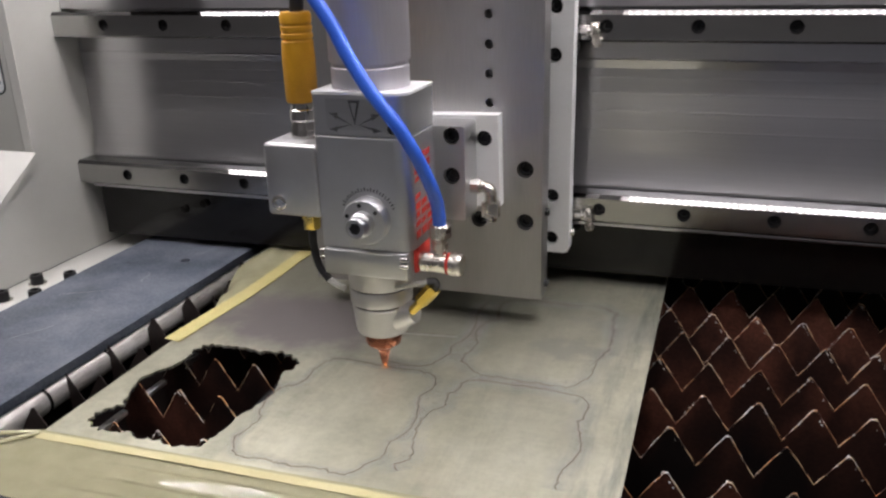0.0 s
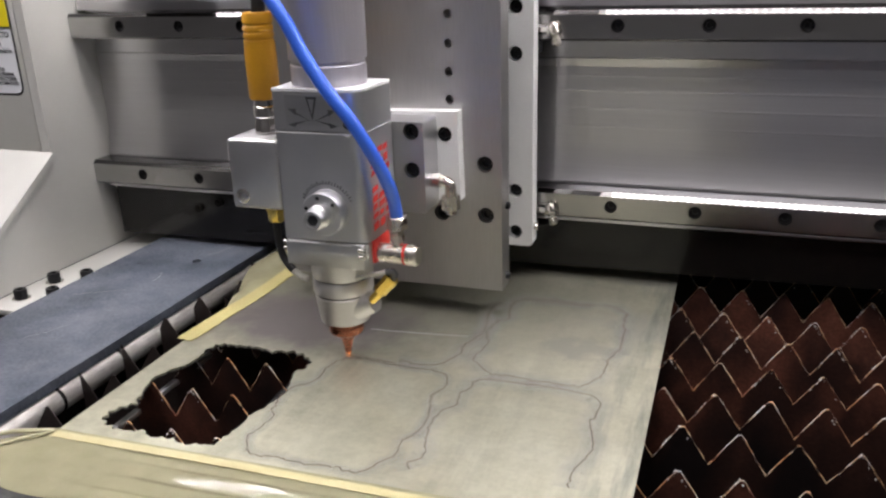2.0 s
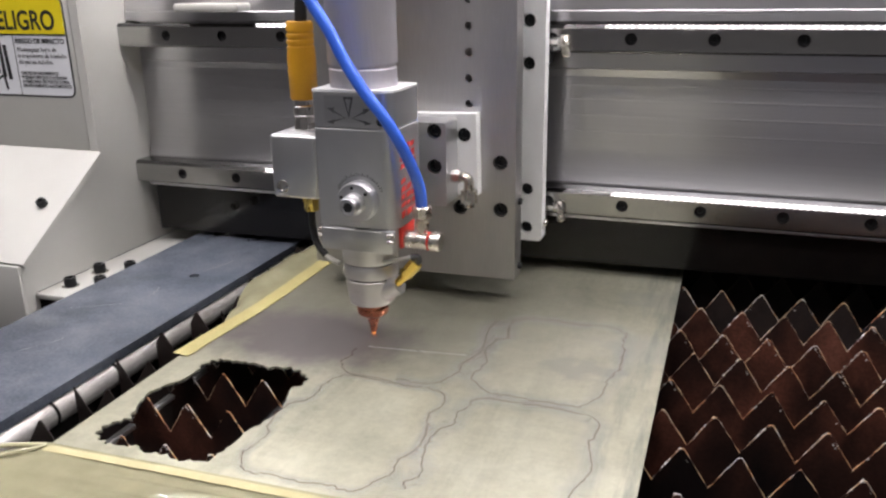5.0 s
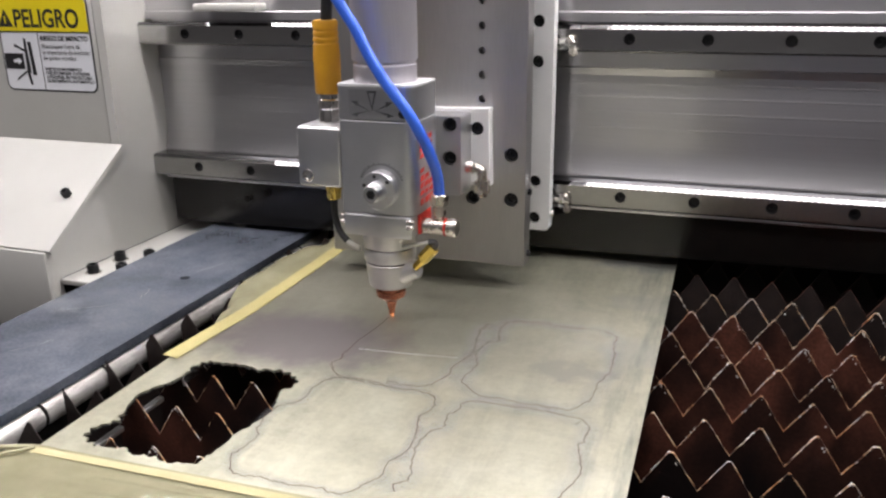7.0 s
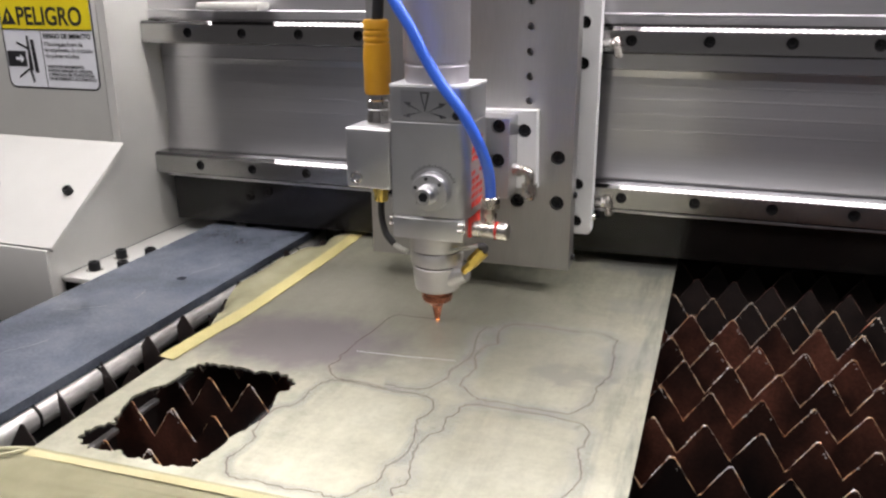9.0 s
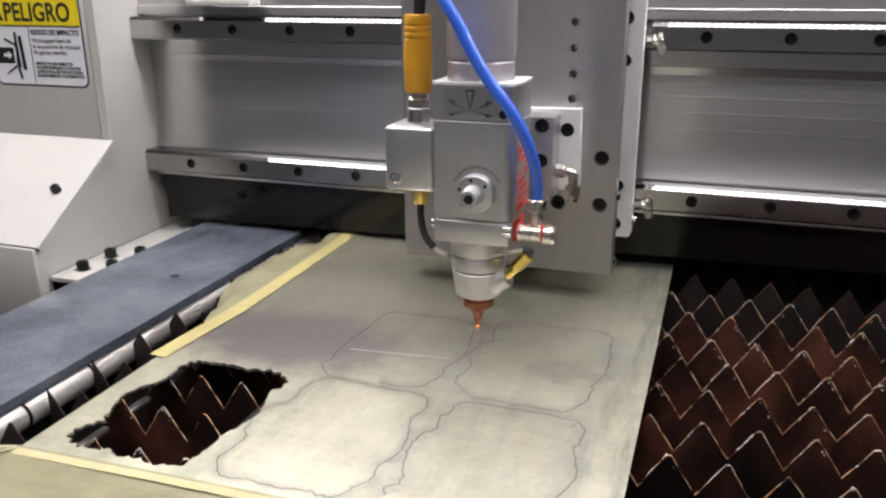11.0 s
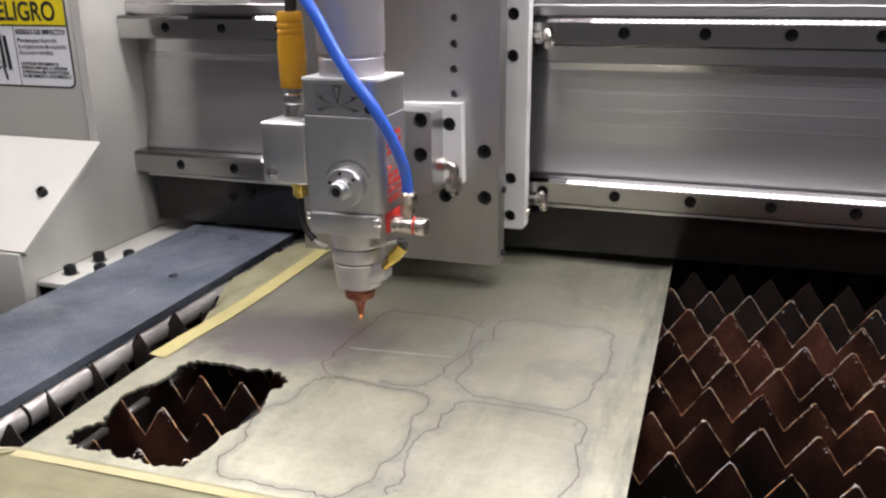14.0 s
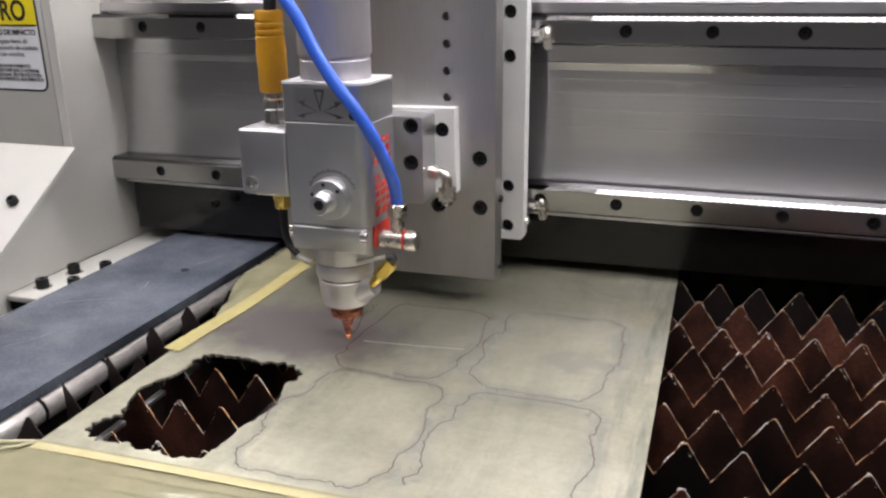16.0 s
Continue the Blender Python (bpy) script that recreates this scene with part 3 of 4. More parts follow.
    for i, pts in enumerate((outline_open, outline_front, outline_side, outline_back)):
        way = wander(pts, 0.0016, 260, 11 + i, 18)
        part("cut_line", ribbon(way, 0.00023, 0.00020), CUT, t, "thin dark laser-cut outline")
        part("heat_tint", halo(wander(pts, 0.0024, 90, 31 + i, 5), 0.0055 if i == 1 else 0.0095, i * 0.00001), HALO, t, "pale bluish heat tint beside the cut")
    part("scratch", ribbon(smooth_line([(-0.0335, -0.0690, 0), (0.0, -0.0660, 0), (0.0350, -0.0615, 0)], 6), 0.00032, 0.0002), WHITE_ALU, t, "fine bright scratch")
    # the cut that grows behind the nozzle, in short rigid lengths that come up as it passes
    for seed, path in ((5, [m for m in MOVES if m[0] <= 11.5]), (8, [m for m in MOVES if m[0] >= 12.9])):
        times = [m[0] for m in path]
        way = wander([(m[1], m[2]) for m in path], 0.0014, 420, seed, 8)
        for k in range(0, len(way) - 1, 4):
            n = min(k + 4, len(way) - 1)
            s = n / 8
            a = int(min(s, len(times) - 2))
            when = times[a] + (times[a + 1] - times[a]) * (s - a)
            KERFS.append((part("cut_line", ribbon(way[k:n + 1], 0.00025, 0.00016), CUT, t, "thin dark laser-cut outline"), when))
    return t


KERFS = []


def halo(line, half, lift):
    """A band along a line with a point attribute that falls from the middle to the rims."""
    bm = B()
    lay = bm.verts.layers.float.new("tint")
    cols = []
    for i, p in enumerate(line):
        d = line[min(i + 1, len(line) - 1)] - line[max(i - 1, 0)]
        n = Vector((-d.y, d.x, 0)).normalized()
        col = []
        for s, w in ((-1, 0.0), (-0.4, 0.75), (0, 1.0), (0.4, 0.75), (1, 0.0)):
            v = bm.verts.new((p.x + n.x * half * s, p.y + n.y * half * s, 0.00006 + lift))
            v[lay] = w
            col.append(v)
        cols.append(col)
    for a, b in zip(cols, cols[1:]):
        for k in range(4):
            bm.faces.new((a[k], b[k], b[k + 1], a[k + 1]))
    return bm


CUT = surface("scorched_cut", (0.040, 0.018, 0.012), (0.13, 0.062, 0.042), (0.6, 0.8), 0.0, 90, 900, bump=0, specular=0.1)
metal_sheet()


def ripple_sheet(bm, u_n, v_n, at):
    g = [[bm.verts.new(at(i / u_n, j / v_n)) for j in range(v_n + 1)] for i in range(u_n + 1)]
    for i in range(u_n):
        for j in range(v_n):
            bm.faces.new((g[i][j], g[i + 1][j], g[i + 1][j + 1], g[i][j + 1]))
    bmesh.ops.solidify(bm, geom=bm.faces[:], thickness=0.0003)
    return bm


def plastic_film():
    t = thing("front_film", (0, -0.26, 0.0), "loose glossy yellowish plastic film taped to the sheet", "plastic film")

    def at(u, v):
        x = -0.149 + 0.36 * u
        edge = -0.2385 + (x + 0.149) * 0.0273
        y = edge + 0.003 - (0.047 + 0.060 * u + 0.003 * noise.noise(Vector((x * 30, 0, 9)))) * v
        x -= 0.030 * (1 - u) ** 3 * v ** 0.7
        sag = v * (0.0014 * math.sin(u * 16 + v * 4) + 0.0045 * (0.5 - abs(noise.noise(Vector((x * 14, y * 60, 2))))) * min(1, v * 2))
        curl = 0.004 * max(0, 1 - u * 9) * v
        s = edge - y
        span = max(0, 1 - ((x + 0.015) / 0.10) ** 2) * max(0, min(1, (s - 0.006) / 0.006))
        p = ((s + 0.003 * noise.noise(Vector((x * 22, 3, 4)))) / 0.0125) % 1
        fold = 0.0020 * span * min(p / 0.333, (1 - p) / 0.667)
        return Vector((x, y, 0.0006 + sag + curl + fold))
    part("film", ripple_sheet(B(), 110, 44, at), FILM, t)
    # a corner strip of the same film that rolls up at its rim
    rim = smooth_line([(-0.149, -0.2385, 0.001), (-0.156, -0.246, 0.004), (-0.166, -0.254, 0.006), (-0.182, -0.264, 0.004)], 8)
    part("rolled_rim", sweep(B(), rim, 0.0013, 10), FILM, t, "rolled glossy rim")
    fold = smooth_line([(-0.1485, -0.2400, 0.0014), (-0.1500, -0.2480, 0.0040), (-0.1560, -0.2560, 0.0050), (-0.1640, -0.2660, 0.0042), (-0.1720, -0.2760, 0.0030)], 8)
    part("crease", sweep(B(), fold, 0.0009, 10), FILM, t, "sharp glossy crease")
    s = thing("side_film", (-0.17, 0.05, 0.0), "yellowish plastic film flap folded over the sheet edge", "plastic film")

    def at2(u, v):
        y = -0.112 + 0.46 * u
        k = min(1, max(0, (y + 0.09) / 0.125))
        w = 0.005 + 0.036 * k * k * (3 - 2 * k) - 0.017 * min(1, max(0, (y - 0.09) / 0.06)) + 0.0025 * noise.noise(Vector((y * 40, 0, 5)))
        x = -0.1435 - w * v
        return Vector((x, y, 0.0006 + 0.001 * v + v * v * (0.007 * noise.noise(Vector((y * 30, v * 2, 1))) - 0.003)))
    part("film", ripple_sheet(B(), 70, 8, at2), FILM, s)


plastic_film()


def tape(seed, pts, half, outer, material, label):
    way = smooth_line([(x, y, 0) for x, y in pts], 16)
    mid = way[len(way) // 2]
    t = thing("masking_tape", (mid.x, mid.y, 0.0), label, "tape")
    bm = B()
    cols = []
    for k, p in enumerate(way):
        d = way[min(k + 1, len(way) - 1)] - way[max(k - 1, 0)]
        side = Vector((-d.y, d.x, 0)).normalized()
        w = half * (1 + 0.12 * noise.noise(Vector((k * 0.8, seed, 7))))
        z = 0.0012 + 0.0002 * noise.noise(Vector((k * 0.4, seed, 3)))
        cols.append([bm.verts.new(p + side * s * w + Vector((0, 0, z + 0.0003 * s * outer - dz))) for s, dz in ((-1, 0.0003), (-1, 0), (0, -0.0002), (1, 0), (1, 0.0003))])
    for p, q in zip(cols, cols[1:]):
        for k in range(5):
            bm.faces.new((p[k], q[k], q[(k + 1) % 5], p[(k + 1) % 5]))
    bmesh.ops.recalc_face_normals(bm, faces=bm.faces[:])
    part("strip", bm, material, t)


tape(1.0, [(-0.1490, -0.121), (-0.1462, -0.08), (-0.1425, -0.03), (-0.1425, 0.05), (-0.1435, 0.13), (-0.146, 0.18), (-0.15, 0.33)], 0.0062, 1, TAPE, "strip of yellow masking tape along the sheet edge")
tape(7.0, [(-0.147, -0.2412), (-0.06, -0.2383), (0.04, -0.2362), (0.19, -0.2330)], 0.0032, -1, TAPE_PALE, "pale yellow tape strip joining film and sheet")


def front_plate():
    t = thing("front_plate", (0, -0.45, -0.017), "blue-black steel plate across the front of the bed", "cover plate")
    part("plate", box(B(), -0.199, 0.70, -0.72, -0.2660, -0.015, -0.0045, 0.0008), BLACK_PLATE, t)


front_plate()

# ---- gantry ----
RIDERS = []


def extrude_x(bm, profile, x0, x1):
    """Draws a (y, z) outline out along x."""
    a = [bm.verts.new((x0, y, z)) for y, z in profile]
    b = [bm.verts.new((x1, y, z)) for y, z in profile]
    n = len(profile)
    for k in range(n):
        bm.faces.new((a[k], a[(k + 1) % n], b[(k + 1) % n], b[k]))
    bm.faces.new(a[::-1])
    bm.faces.new(b)
    bmesh.ops.recalc_face_normals(bm, faces=bm.faces[:])
    return bm


XR = 0.74


def rail(parent, z, lean, name):
    """A guide rail with counterbored holes, a chamfered upper edge and plugs deep in the holes."""
    h, c = 0.0105, 0.0028
    zc = z + h - c
    bores = [(-0.31 + 0.06 * k, z) for k in range(17)]
    e = 0.0016
    part_low = extrude_x(B(), [(0.159, z - h + e), (0.159 + e, z - h), (0.1815, z - h), (0.1815, z - h + e)], -0.364, XR)
    bm = slab(B(), [(-0.364, z - h + e), (XR, z - h + e), (XR, zc), (-0.364, zc)], [circle(u, v, 0.0047, 18) for u, v in bores], lambda u, v, d: Vector((u, 0.159 + d, v)), 0.0225, 0.007)
    r = part(name, bm, RAIL, parent, "ground steel guide rail")
    part("lower_chamfer", part_low, RAIL, r, smooth=False)
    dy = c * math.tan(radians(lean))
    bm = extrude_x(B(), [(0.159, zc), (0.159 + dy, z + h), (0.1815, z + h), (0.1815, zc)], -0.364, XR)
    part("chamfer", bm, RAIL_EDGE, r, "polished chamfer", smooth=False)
    for u, v in bores:
        bm = lathe(B(), [(0.0043, 0), (0.0043, 0.003), (0.0022, 0.0031), (0.002, 0.0015), (0.0001, 0.0015)], (u, 0.1655, v), (0, -1, 0), 14)
        part("bolt", bm, BOLT, r)


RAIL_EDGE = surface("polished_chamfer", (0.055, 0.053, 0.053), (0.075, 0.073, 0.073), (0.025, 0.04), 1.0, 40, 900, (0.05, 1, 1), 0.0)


def gantry():
    g = thing("gantry", (0, 0.19, -0.012), "aluminium gantry beam with guide rails and painted end bracket", "gantry")
    RIDERS.append((g, 0, 0))
    # beam, an extrusion with shallow ribs
    face = [(0.1815, 0.0735)] + [(0.1866 - 0.0051 * (1 - k / 20) ** 2, 0.0745 + 0.030 * k / 20) for k in range(21)]
    for z in (0.1168, 0.1304, 0.1434, 0.1545):
        face += [(0.1866, z - 0.0010), (0.18648, z), (0.1866, z + 0.0010)]
    face += [(0.1866, 0.1610), (0.1853, 0.1670), (0.1866, 0.1676),
             (0.1866, 0.1826), (0.1815, 0.1826), (0.1815, 0.2045), (0.172, 0.2050), (0.172, 0.2125), (0.1735, 0.2135), (0.1735, 0.44)]
    prof = [(0.1815, 0.049)] + face + [(0.30, 0.44), (0.30, 0.049)]
    part("beam", extrude_x(B(), prof, -0.3637, XR), BEAM, g, "ribbed extruded aluminium beam", smooth=False)
    rail(g, 0.0625, 48.2, "lower_rail")
    rail(g, 0.1925, 40.9, "upper_rail")
    part("rail_seat", box(B(), -0.352, XR, 0.162, 0.1814, 0.0490, 0.0515, 0.0006), BEAM, g, "thin pale ledge under the rail")
    # hanging glossy panel below the beam
    bm = slab(B(), [(-0.352, 0.0012), (XR, 0.0200), (XR, 0.0488), (-0.352, 0.0488)], [], lambda u, v, d: Vector((u, 0.1705 + d, v)), 0.004)
    part("lower_panel", bm, PANEL, g, "dark glossy panel hanging below the beam", smooth=False)
    for u, v in ((-0.262, 0.031), (-0.240, 0.038)):
        cap_screw(g, (u, 0.1705, v), (0, -1, 0), 0.0034, 0.003, material=BED)
    # unseen board, added to keep the back lamp off the far slats
    part("rear_light_block", box(B(), -0.352, XR, 0.296, 0.300, 0.004, 0.0485), BED, g, "unseen dark board added to block light from behind")
    # painted end bracket
    side = [(0.004, -0.055), (0.004, 0.0165), (0.1125, 0.0905), (0.1125, 0.31), (0.30, 0.31), (0.30, -0.0125), (0.17, -0.0125), (0.017, -0.0125), (0.017, -0.055)]
    part("bracket_side", slab(B(), side, [], lambda u, v, d: Vector((-0.3645 - d, u, v)), 0.009), PAINT, g, "white painted steel side plate", smooth=False)
    part("bracket_face", box(B(), -0.62, -0.3745, 0.1125, 0.1185, 0.0885, 0.31, 0.0012), PAINT, g, "white painted face")
    n = Vector((0, -0.0740, 0.1085)).normalized()
    bm = slab(B(), [(0, -0.62), (0.1313, -0.62), (0.1313, -0.3600), (0, -0.3600)], [], lambda u, v, d: Vector((v, 0.0025 + u * 0.826, 0.0175 + u * 0.5635)) - n * d, 0.005)
    sl = part("sloped_cover", bm, PAINT, g, "white painted sloped cover", smooth=False)
    cap_screw(sl, (-0.3818, 0.0555, 0.05365), n, 0.0045, 0.006)
    cap_screw(sl, (-0.47, 0.0555, 0.05365), n, 0.0045, 0.006)
    part("lower_front", box(B(), -0.62, -0.3640, 0.0, 0.004, -0.06, 0.0155, 0.001), PAINT, g, "grey-white lower front")
    fl = part("flange", box(B(), -0.3640, -0.302, 0.0135, 0.30, -0.0175, -0.0125, 0.001), PAINT, g, "white painted foot flange")
    for x, y in ((-0.3465, 0.036), (-0.3470, 0.073), (-0.3225, 0.046), (-0.3235, 0.086)):
        cap_screw(fl, (x, y, -0.0125), (0, 0, 1), 0.0053, 0.0085)
        part("washer", lathe(B(), [(0.0074, 0), (0.0074, 0.0009), (0.0070, 0.0011)], (x, y, -0.0125), (0, 0, 1), 20), CHROME, fl)
    part("base_slide", box(B(), -0.62, -0.318, 0.022, 0.30, -0.12, -0.018), BED, g)
    # small cover box on top of the beam, towards the bracket
    part("beam_clip", box(B(), -0.292, -0.225, 0.150, 0.1715, 0.2135, 0.2205, 0.002), PAINT, g, "white plastic clip on the beam")
    # lamp strip above
    st = part("lamp_strip", box(B(), -0.535, XR, 0.05, 0.12, 0.552, 0.560, 0.001), WHITE_ALU, g, "lamp strip carrier with white diodes")
    for x in (-0.33, 0.70):
        part("strip_arm", box(B(), x - 0.01, x + 0.01, 0.11, 0.26, 0.560, 0.568, 0.001), ALU, g)
        part("strip_post", box(B(), x - 0.01, x + 0.01, 0.24, 0.26, 0.441, 0.560, 0.001), ALU, g)
    for k in range(149):
        x = -0.529 + 0.0085 * k
        part("diode", box(B(), x - 0.0008, x + 0.0008, 0.056, 0.0835, 0.549, 0.5518), LED, st, smooth=False)
        part("diode", box(B(), x - 0.0008, x + 0.0008, 0.0865, 0.114, 0.549, 0.5518), LED, st, smooth=False)
    return g


GANTRY = gantry()


def lettering(text, size, at, material, parent, name="lettering", align="LEFT", squeeze=1.0, bold=0.0):
    """Flat letters that face towards -y."""
    cu = bpy.data.curves.new(name, "FONT")
    cu.body, cu.size, cu.align_x, cu.extrude = text, size, align, 0.00008
    cu.space_line, cu.offset = 0.95, bold
    ob = bpy.data.objects.new(name, cu)
    scene.collection.objects.link(ob)
    dg = bpy.context.evaluated_depsgraph_get()
    me = bpy.data.meshes.new_from_object(ob.evaluated_get(dg))
    bpy.data.objects.remove(ob)
    bm = B()
    bm.from_mesh(me)
    bmesh.ops.transform(bm, matrix=Matrix.Translation(at) @ pose(0, 0, 0, 90, 0, 0) @ Matrix.Diagonal((squeeze, 1, 1, 1)), verts=bm.verts[:])
    return part(name, bm, material, parent, smooth=False)


def rounded(x0, x1, z0, z1, r, n=6):
    out = []
    for cx, cz, a0 in ((x1 - r, z1 - r, 0), (x0 + r, z1 - r, 90), (x0 + r, z0 + r, 180), (x1 - r, z0 + r, 270)):
        out += [(cx + r * math.cos(radians(a0 + 90 * k / n)), cz + r * math.sin(radians(a0 + 90 * k / n))) for k in range(n + 1)]
    return out


def flat(outer, y, thick=0.0002):
    return slab(B(), outer, [], lambda u, v, d: Vector((u, y + d, v)), thick)


def warning_label(g):
    Y = 0.1125
    x0, x1, z0, z1 = -0.4905, -0.3795, 0.1395, 0.2300
    lab = part("warning_label", flat(rounded(x0, x1, z0, z1, 0.008), Y - 0.0003, 0.0003), INK, g, "yellow and white warning label with black border", smooth=False)
    part("white_field", flat(rounded(x0 + 0.0018, x1 - 0.0018, z0 + 0.0018, z1 - 0.0018, 0.0065), Y - 0.0006), STICKER_WHITE, lab, smooth=False)
    top = rounded(x0 + 0.0018, x1 - 0.0018, 0.1965, z1 - 0.0018, 0.0065)
    top = [(u, max(v, 0.1965)) for u, v in top if v > 0.2036] + [(x0 + 0.0018, 0.1965), (x1 - 0.0018, 0.1965)]
    part("yellow_field", flat(top, Y - 0.0009), STICKER_YELLOW, lab, smooth=False)
    part("rule", flat([(x0 + 0.0018, 0.1955), (x1 - 0.0018, 0.1955), (x1 - 0.0018, 0.1966), (x0 + 0.0018, 0.1966)], Y - 0.0012), INK, lab, smooth=False)
    part("rule", flat([(-0.4430, 0.1414), (-0.4424, 0.1414), (-0.4424, 0.1955), (-0.4430, 0.1955)], Y - 0.0011), INK, lab, smooth=False)
    part("triangle", flat([(-0.4885, 0.2005), (-0.4705, 0.2005), (-0.4795, 0.2170)], Y - 0.0011), INK, lab, smooth=False)
    part("triangle_mark", flat([(-0.4800, 0.2035), (-0.4790, 0.2035), (-0.4783, 0.2105), (-0.4807, 0.2105)], Y - 0.0014), STICKER_YELLOW, lab, smooth=False)
    lettering("PELIGRO", 0.0235, (-0.4695, Y - 0.0010, 0.2005), INK, lab, squeeze=0.855, bold=0.0005)
    lettering("RIESGO DE IMPACTO", 0.0064, (-0.4405, Y - 0.0008, 0.1880), INK, lab, squeeze=0.93, bold=0.00018)
    lettering("Mantengase fuera de\nla trayectoria de traslado\nde partes móviles.", 0.0058, (-0.4400, Y - 0.0008, 0.1808), INK, lab, squeeze=0.95)
    lettering("PARTES EN MOVIMIENTO\nPUEDEN EMPUJAR O ATRAPAR\nA PERSONAL EN TRAYECTORIA\nDE MOVIMIENTO AUTOMÁTICO", 0.0040, (-0.4395, Y - 0.0008, 0.1600), INK, lab, squeeze=0.96, bold=0.0001)
    # plain pictogram: a block, an arrow on it and a few bars
    for name, mat, lift, pts in (
            ("pictogram_block", INK, 0.0009, [(-0.4878, 0.1605), (-0.4645, 0.1605), (-0.4645, 0.1755), (-0.4878, 0.1755)]),
            ("pictogram_arrow", STICKER_WHITE, 0.0012, [(-0.4770, 0.1668), (-0.4715, 0.1668), (-0.4715, 0.1645), (-0.4668, 0.1682), (-0.4715, 0.1720), (-0.4715, 0.1697), (-0.4770, 0.1697)]),
            ("pictogram_bar", INK, 0.0009, [(-0.4555, 0.1550), (-0.4510, 0.1550), (-0.4530, 0.1865), (-0.4570, 0.1865)]),
            ("pictogram_bar", INK, 0.0009, [(-0.4625, 0.1570), (-0.4575, 0.1570), (-0.4590, 0.1900), (-0.4615, 0.1900)]),
            ("pictogram_bar", INK, 0.0009, [(-0.4745, 0.1825), (-0.4620, 0.1770), (-0.4620, 0.1795), (-0.4735, 0.1845)]),
            ("pictogram_bar", INK, 0.0009, [(-0.4770, 0.1490), (-0.4630, 0.1570), (-0.4630, 0.1595), (-0.4760, 0.1515)]),
            ("pictogram_bar", INK, 0.0009, [(-0.4600, 0.1450), (-0.4575, 0.1465), (-0.4595, 0.1575), (-0.4625, 0.1565)])):
        part(name, flat(pts, Y - lift), mat, lab, smooth=False)


warning_label(GANTRY)

# ---- carriage and vertical slide ----


def carriage():
    c = thing("carriage", (0, 0.145, 0.03), "bright machined aluminium carriage plate riding on the rails", "carriage")
    RIDERS.append((c, 1, 0))
    holes = [circle(s * 0.0755, z, 0.0052, 18) for s in (-1, 1) for z in (0.2073, 0.1755, 0.0765, 0.0446)]
    out = rounded(-0.0885, 0.0885, 0.034, 0.30, 0.003, 3)
    part("plate", slab(B(), out, holes, lambda u, v, d: Vector((u, 0.138 + d, v)), 0.013, 0.008), WHITE_ALU, c, smooth=False)
    for s in (-1, 1):
        for z in (0.2073, 0.1755, 0.0765, 0.0446):
            cap_screw(c, (s * 0.0755, 0.1455, z), (0, -1, 0), 0.0048, 0.003)
    for s in (-1, 1):
        for z in (0.0625, 0.1925):
            x0, x1 = sorted((s * 0.025, s * 0.086))
            part("bearing_block", box(B(), x0, x1, 0.1512, 0.1800, z - 0.020, z - 0.0112, 0.001), BOLT, c, "dark steel bearing block")
            part("bearing_block", box(B(), x0, x1, 0.1512, 0.1585, z - 0.020, z + 0.020, 0.001), BOLT, c, "dark steel bearing block")
    # grease nipples on the right edge
    for z in (0.1905, 0.0585):
        bm = rod(B(), (0.087, 0.157, z), (0.0965, 0.156, z), 0.0034, seg=6)
        lathe(bm, [(0.0044, 0), (0.0044, 0.003)], (0.0945, 0.156, z), (1, 0, 0), 6)
        n = part("grease_nipple", bm, CHROME, c, "nickel-plated angled grease nipple")
        bm = lathe(B(), [(0.0024, -0.0115), (0.0034, -0.0105), (0.0034, -0.0070), (0.0026, -0.0062), (0.0026, -0.0040), (0.0036, -0.0032), (0.0036, 0.0030), (0.0028, 0.0046), (0.0018, 0.0052)], (0.0992, 0.155, z), (-0.22, 0.12, 1), 14)
        part("nozzle_tip", bm, NICKEL, n)
    cap_screw(c, (0.0885, 0.145, 0.0480), (1, 0, 0), 0.0028, 0.003, material=CHROME)
    return c


carriage()


